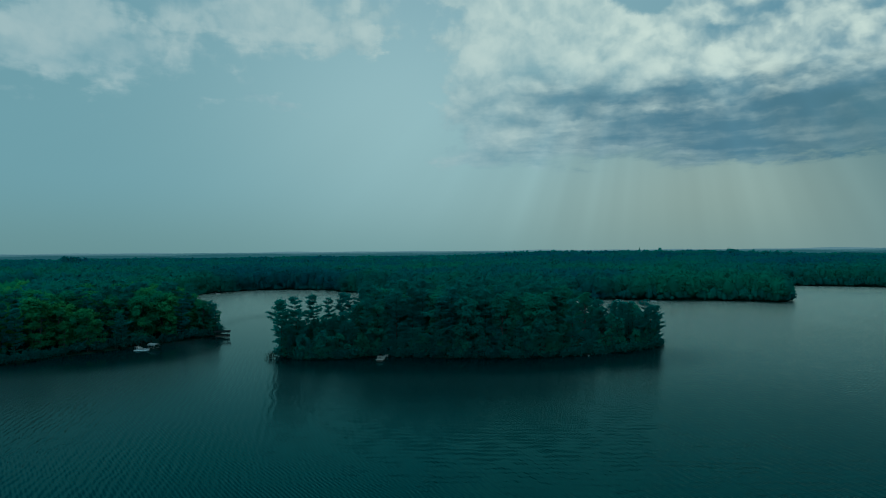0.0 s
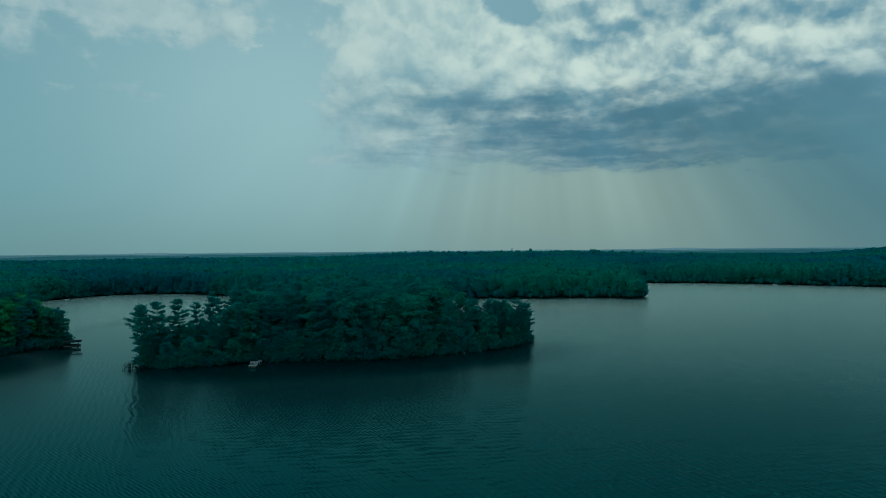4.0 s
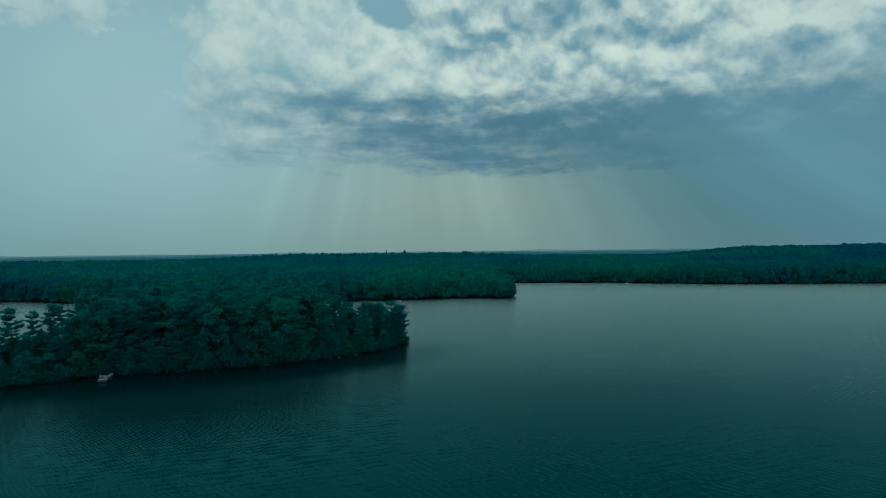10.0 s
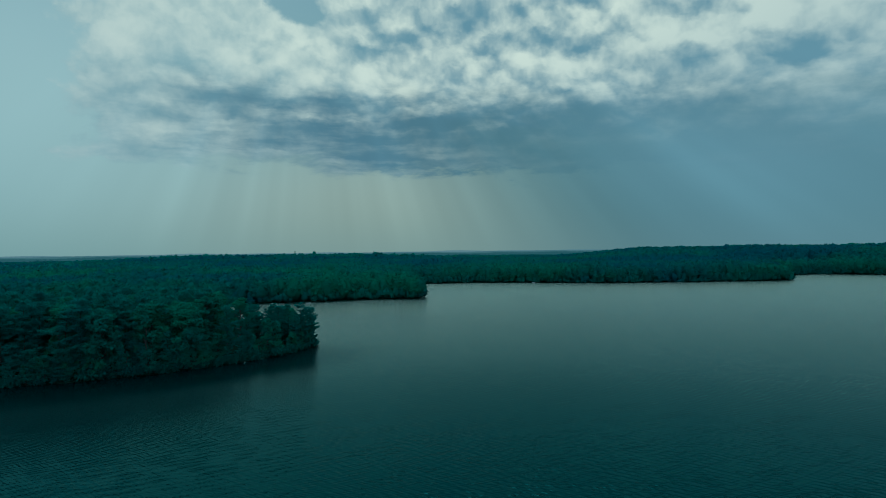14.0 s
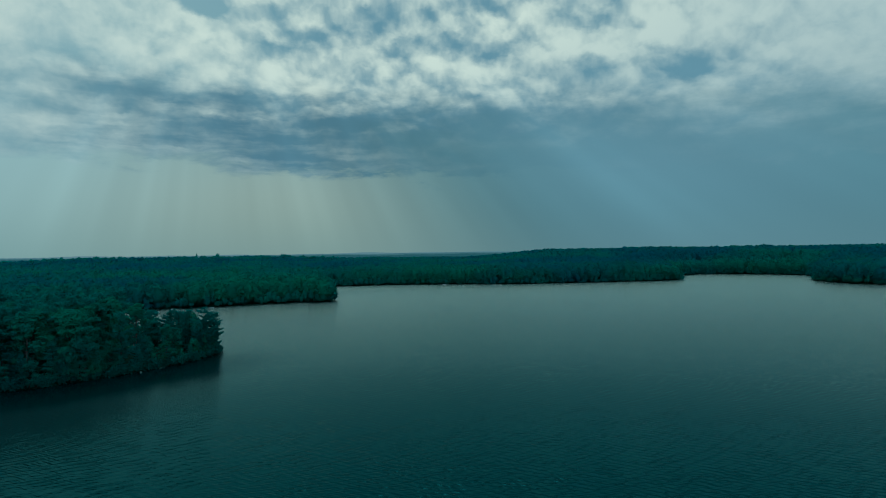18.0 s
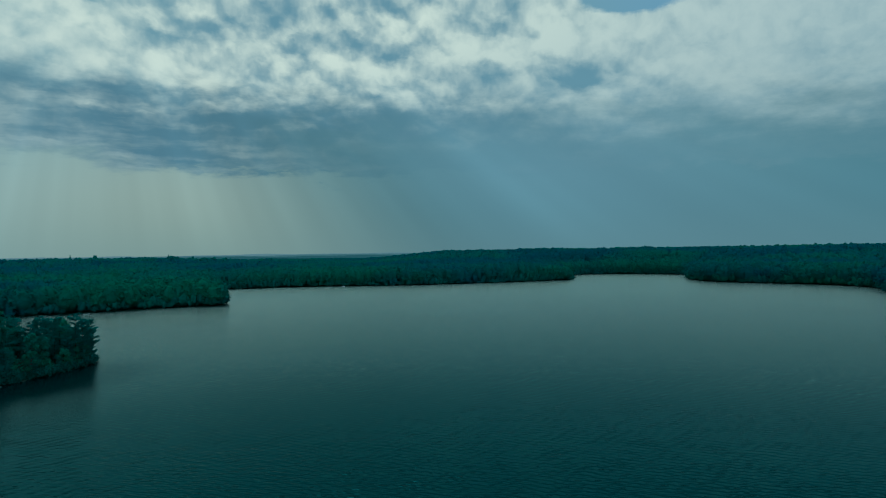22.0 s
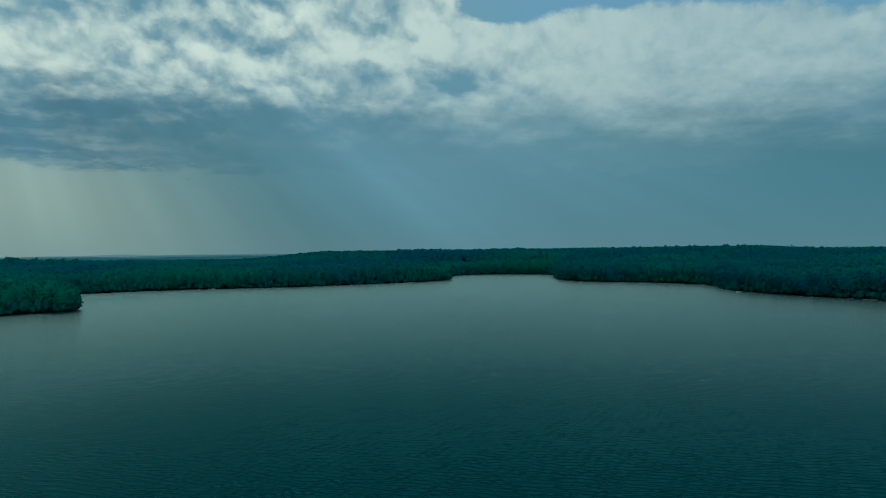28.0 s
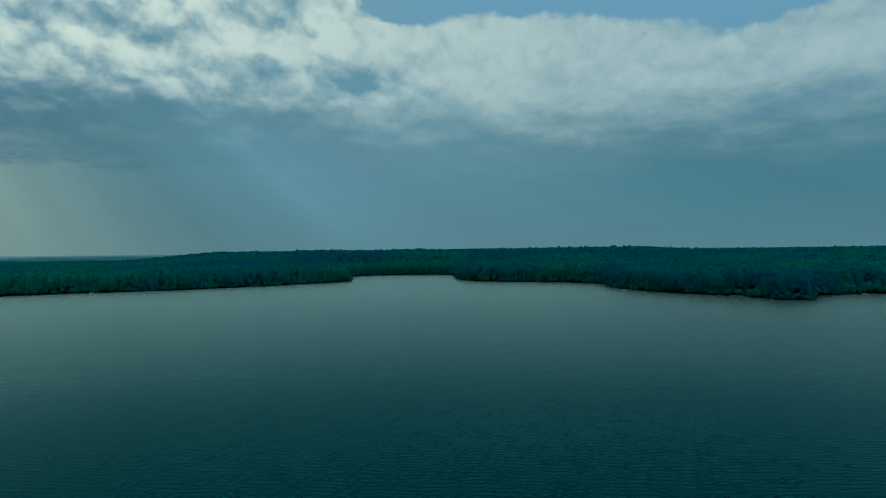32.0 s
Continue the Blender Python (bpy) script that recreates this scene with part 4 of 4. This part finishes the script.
def piece(name, bm, mat, parent, label=""):
    me = bpy.data.meshes.new(name)
    bm.to_mesh(me)
    bm.free()
    me.materials.append(mat)
    return part(name, me, parent, label)


def rod(a, b, r, sides=8):
    bm = bmesh.new()
    a, b = Vector(a), Vector(b)
    m = Matrix.Translation((a + b) / 2) @ (b - a).to_track_quat("Z", "Y").to_matrix().to_4x4()
    bmesh.ops.create_cone(bm, cap_ends=True, segments=sides, radius1=r, radius2=r, depth=(b - a).length, matrix=m)
    return bm


def pier(length, width, label):
    """A plank pier along +y from its shore end, on posts."""
    top = tagged(new("pier"), label, "pier", "piers")
    n = int(length / 0.30)
    me = None
    for i in range(n):
        if me is None:
            p = piece("plank", solid([((0, 0, 0), (width, 0.26, 0.05))], 0.008), PLANK, top)
            me = p.data
        else:
            p = part("plank", me, top)
        p.location = (0, 0.15 + i * 0.30, 0.55)
    for s in (-1, 1):
        piece("stringer", solid([((s * (width / 2 - 0.12), length / 2, 0.45), (0.08, length, 0.14))]), DARKWOOD, top)
    for j in range(int(length / 2.4) + 1):
        for s in (-1, 1):
            piece("post", rod((s * (width / 2 - 0.05), 0.3 + j * 2.3, -1.6), (s * (width / 2 - 0.05), 0.3 + j * 2.3, 0.75), 0.06), METAL, top)
    return top


def boat_lift(canvas, label, wide=3.2, long=6.6, roof=2.7, frame_mat=METAL):
    """A boat lift: four legs, side beams, cradle and a bowed canopy."""
    top = tagged(new("boat_lift"), label, "boat lift", "boat lifts")
    for sx in (-1, 1):
        for sy in (-1, 1):
            piece("leg", rod((sx * wide / 2, sy * long * 0.32, -1.6), (sx * wide / 2, sy * long * 0.32, roof), 0.07), frame_mat, top)
        piece("side_beam", solid([((sx * wide / 2, 0, 0.35), (0.12, long * 0.8, 0.16))]), frame_mat, top)
        piece("eave_rail", rod((sx * wide / 2, -long / 2, roof - 0.05), (sx * wide / 2, long / 2, roof - 0.05), 0.04), frame_mat, top)
    for sy in (-1, 1):
        piece("cradle_beam", solid([((0, sy * 1.3, 0.30), (wide, 0.12, 0.12))]), frame_mat, top)
    bm = bmesh.new()
    rows = []
    for j in range(9):
        y = -long / 2 + long * j / 8
        drop = 0.10 if j in (0, 8) else 0.0
        rows.append([bm.verts.new((wide * 0.56 * u, y, roof + 0.42 * (1 - u * u) - drop - (0.28 if abs(u) == 1 else 0))) for u in (-1, -0.92, -0.5, 0, 0.5, 0.92, 1)])
    for p, q in zip(rows, rows[1:]):
        for k in range(6):
            bm.faces.new((p[k], p[k + 1], q[k + 1], q[k]))
    bmesh.ops.solidify(bm, geom=bm.faces[:], thickness=0.04)
    piece("canopy", bm, canvas, top)
    return top


def pontoon_boat(label):
    top = tagged(new("pontoon_boat"), label, "boat")
    for s in (-1, 1):
        piece("pontoon", rod((s * 0.85, -3.0, 0.12), (s * 0.85, 2.7, 0.12), 0.32, 12), METAL, top)
        bm = bmesh.new()
        bmesh.ops.create_cone(bm, cap_ends=True, segments=12, radius1=0.32, radius2=0.05, depth=0.8, matrix=Matrix.Translation((s * 0.85, 3.1, 0.15)) @ Matrix.Rotation(radians(-90), 4, "X"))
        piece("nose_cone", bm, METAL, top)
        piece("side_fence", solid([((s * 1.18, -0.1, 0.72), (0.05, 5.4, 0.30)), ((s * 1.18, -0.1, 0.90), (0.07, 5.5, 0.06))]), CANVAS, top)
        piece("bench", solid([((s * 0.85, 1.4, 0.78), (0.55, 2.0, 0.40)), ((s * 1.08, 1.4, 1.05), (0.12, 2.0, 0.35))], 0.05), CANVAS, top)
    piece("deck", solid([((0, 0, 0.52), (2.45, 5.9, 0.10))]), FADED, top)
    piece("console", solid([((0.55, -0.9, 0.95), (0.6, 0.6, 0.6))], 0.06), CANVAS, top)
    piece("engine", solid([((0, -3.1, 0.75), (0.35, 0.45, 0.6)), ((0, -3.15, 0.2), (0.16, 0.25, 0.8))], 0.05), DARKWOOD, top)
    return top


def covered_boat():
    """A runabout under a dark cover, sitting in its lift."""
    top = tagged(new("motor_boat"), "motor boat under a dark cover, raised in the dark-roofed lift", "boat")
    for name, mat, lo, hi in (("hull", DARKWOOD, 0.42, 1.05), ("cover", TARP, 1.0, 1.55)):
        bm = bmesh.new()
        rows = []
        for j in range(9):
            f = j / 8
            w = 1.1 * (1 - max(0.0, (f - 0.4) / 0.6) ** 2.2) + 0.03
            h = hi + (0.15 * f if name == "hull" else -0.35 * abs(2 * f - 0.9) ** 2)
            ends = (w * 0.55, w) if name == "hull" else (w * 1.03, w * 0.35)
            rows.append([bm.verts.new((x, -2.6 + 5.2 * f, z)) for x, z in ((-ends[0], lo + 0.15 * f), (ends[0], lo + 0.15 * f), (ends[1], h), (-ends[1], h))])
        for p, q in zip(rows, rows[1:]):
            for k in range(4):
                bm.faces.new((p[k], q[k], q[(k + 1) % 4], p[(k + 1) % 4]))
        bm.faces.new(rows[0])
        bm.faces.new(rows[-1][::-1])
        bmesh.ops.recalc_face_normals(bm, faces=bm.faces[:])
        bmesh.ops.bevel(bm, geom=bm.edges[:], offset=0.04, segments=1, affect="EDGES")
        piece(name, bm, mat, top)
    piece("engine", solid([((0, -2.75, 1.0), (0.4, 0.45, 0.7)), ((0, -2.8, 0.45), (0.18, 0.25, 0.6))], 0.05), TARP, top)
    return top


def rowboat(label):
    """A small open boat: a pointed hull with a rim, two thwarts and an outboard engine."""
    top = tagged(new("rowboat"), label, "boat", "boats on the far shore")
    bm = bmesh.new()
    rows = []
    for j in range(8):
        f = j / 7
        w = 0.72 * (1 - max(0.0, (f - 0.45) / 0.55) ** 2) + 0.02
        keel, rim = -0.12 + 0.25 * f**4, 0.48 + 0.22 * f * f
        rows.append([bm.verts.new(p) for p in ((-w, -1.8 + 3.8 * f, rim), (-w * 0.8, -1.8 + 3.7 * f, keel + 0.15), (0, -1.8 + 3.6 * f, keel),
                                               (w * 0.8, -1.8 + 3.7 * f, keel + 0.15), (w, -1.8 + 3.8 * f, rim))])
    for p, q in zip(rows, rows[1:]):
        for k in range(4):
            bm.faces.new((p[k], p[k + 1], q[k + 1], q[k]))
    bm.faces.new(rows[0])
    bmesh.ops.solidify(bm, geom=bm.faces[:], thickness=0.04)
    piece("hull", bm, PALE_HULL, top)
    for y in (-0.7, 0.5):
        piece("thwart", solid([((0, y, 0.34), (1.25, 0.28, 0.05))], 0.01), PLANK, top)
    piece("engine", solid([((0, -1.95, 0.62), (0.26, 0.32, 0.42)), ((0, -1.98, 0.2), (0.12, 0.2, 0.7))], 0.03), DARKWOOD, top)
    return top


def drowned_bush():
    """Bare drowned stems and reeds that stand in the water off the island."""
    rng = np.random.default_rng(5)
    top = tagged(new("drowned_bush"), "bare bush and tall reeds standing in the shallow water", "bush")
    stems = []
    for i in range(30):
        r, ang = rng.uniform(0, 2.1), rng.uniform(0, 2 * math.pi)
        base = np.array((math.cos(ang) * r, math.sin(ang) * r, -0.8))
        tip = base + np.array((rng.normal(0, 0.7), rng.normal(0, 0.7), rng.uniform(1.8, 4.4)))
        stems.append(tube([base, (base + tip) / 2 + rng.normal(0, 0.1, 3), tip], [0.03, 0.02, 0.008], 4))
    part("stems", mesh_of("stems", *gather(stems), BARK, True), top)
    cents = np.stack([rng.normal(0, 1.3, 46), rng.normal(0, 1.3, 46), rng.uniform(0.2, 2.0, 46)], 1)
    part("blades", mesh_of("blades", *leaves(cents, 1.3, rng, np.tile((0, 0, 2.4), (46, 1)), slim=0.07), REED), top)
    top.matrix_basis = pose(-57.0, 198.6, 0) @ Matrix.Diagonal((0.75, 0.75, 0.85, 1))


def landings():
    # the island's swimming landing: a gangway and a wider float with a bench
    p = pier(8.6, 0.9, "weathered grey plank gangway from the wooded island")
    p.matrix_basis = pose(-18.6, 202.4, 0, 0, 0, 171)
    raft = tagged(new("swim_raft"), "pale plank swimming raft moored at the gangway", "raft")
    me = None
    for i in range(13):
        if me is None:
            q = piece("plank", solid([((0, 0, 0), (3.3, 0.26, 0.05))], 0.008), PLANK, raft)
            me = q.data
        else:
            q = part("plank", me, raft)
        q.location = (0, -1.8 + i * 0.30, 0.58)
    for s in (-1, 1):
        piece("float", solid([((0, s * 1.3, 0.28), (3.1, 0.7, 0.52))], 0.05), DARKWOOD, raft)
    raft.matrix_basis = pose(-20.3, 192.4, 0, 0, 0, -8) @ Matrix.Diagonal((0.72, 0.72, 0.9, 1))
    bench = tagged(new("bench"), "low wooden bench on the swimming raft", "bench")
    piece("seat", solid([((0, 0, 0.45), (1.7, 0.45, 0.06))]), PLANK, bench)
    piece("backrest", solid([((0, 0.24, 0.75), (1.7, 0.05, 0.42))]), PLANK, bench)
    for s in (-1, 1):
        piece("leg", solid([((s * 0.7, 0, 0.21), (0.08, 0.42, 0.42))]), DARKWOOD, bench)
    bench.matrix_basis = pose(-20.5, 192.9, 0.545, 0, 0, -8)
    box = tagged(new("storage_box"), "white storage box on the bank above the gangway", "box")
    piece("body", solid([((0, 0, 0.35), (1.0, 0.6, 0.7))], 0.03), WHITE, box)
    piece("lid", solid([((0, 0, 0.74), (1.06, 0.66, 0.08))], 0.02), WHITE, box)
    g = float(land_height(np.array([-19.4]), np.array([203.9]))[0])
    box.matrix_basis = pose(-19.4, 203.9, g, 0, 0, 12)

    # the west shore's landing
    p = pier(7.0, 1.3, "narrow grey plank pier on the west shore")
    p.matrix_basis = pose(-113.5, 222.5, 0, 0, 0, 222)
    lift = boat_lift(FADED, "metal boat lift with a bowed white canopy", 2.1, 4.6, 1.5, DARKWOOD)
    lift.matrix_basis = pose(-106.4, 221.0, 0, 0, 0, 60)
    boat = pontoon_boat("white pontoon boat lying beside a plank pier")
    boat.matrix_basis = pose(-108.6, 217.0, 0, 0, 0, 100) @ Matrix.Diagonal((0.74, 0.80, 0.52, 1))
    dark = boat_lift(TARP, "dark-roofed boat lift standing off the wooded point", 3.2, 6.6, 2.6, TARP)
    dark.matrix_basis = pose(-91.0, 247.6, 0, 0, 0, 104)
    covered_boat().matrix_basis = pose(-91.0, 247.6, 0, 0, 0, 104)

    # landings on the far shores
    far = rowboat("small pale rowing boat moored along the wooded far shore")
    spots = ((40.4, 645), (87.4, 526), (95.3, 481), (96.3, 479), (96.8, 478), (105.6, 524), (-20.5, 546), (16.2, 431), (19.2, 428))
    for i, (az, r) in enumerate(spots):
        a = radians(az)
        while float(on_land(np.array([math.sin(a) * r]), np.array([math.cos(a) * r]))[0]) > -2.5:
            r -= 0.5
        m = pose(math.sin(a) * r, math.cos(a) * r, 0, 0, 0, 90 - az + (i * 37) % 50 - 25)
        if i:
            copy_thing(far, m)
        else:
            far.matrix_basis = m


drowned_bush()
landings()
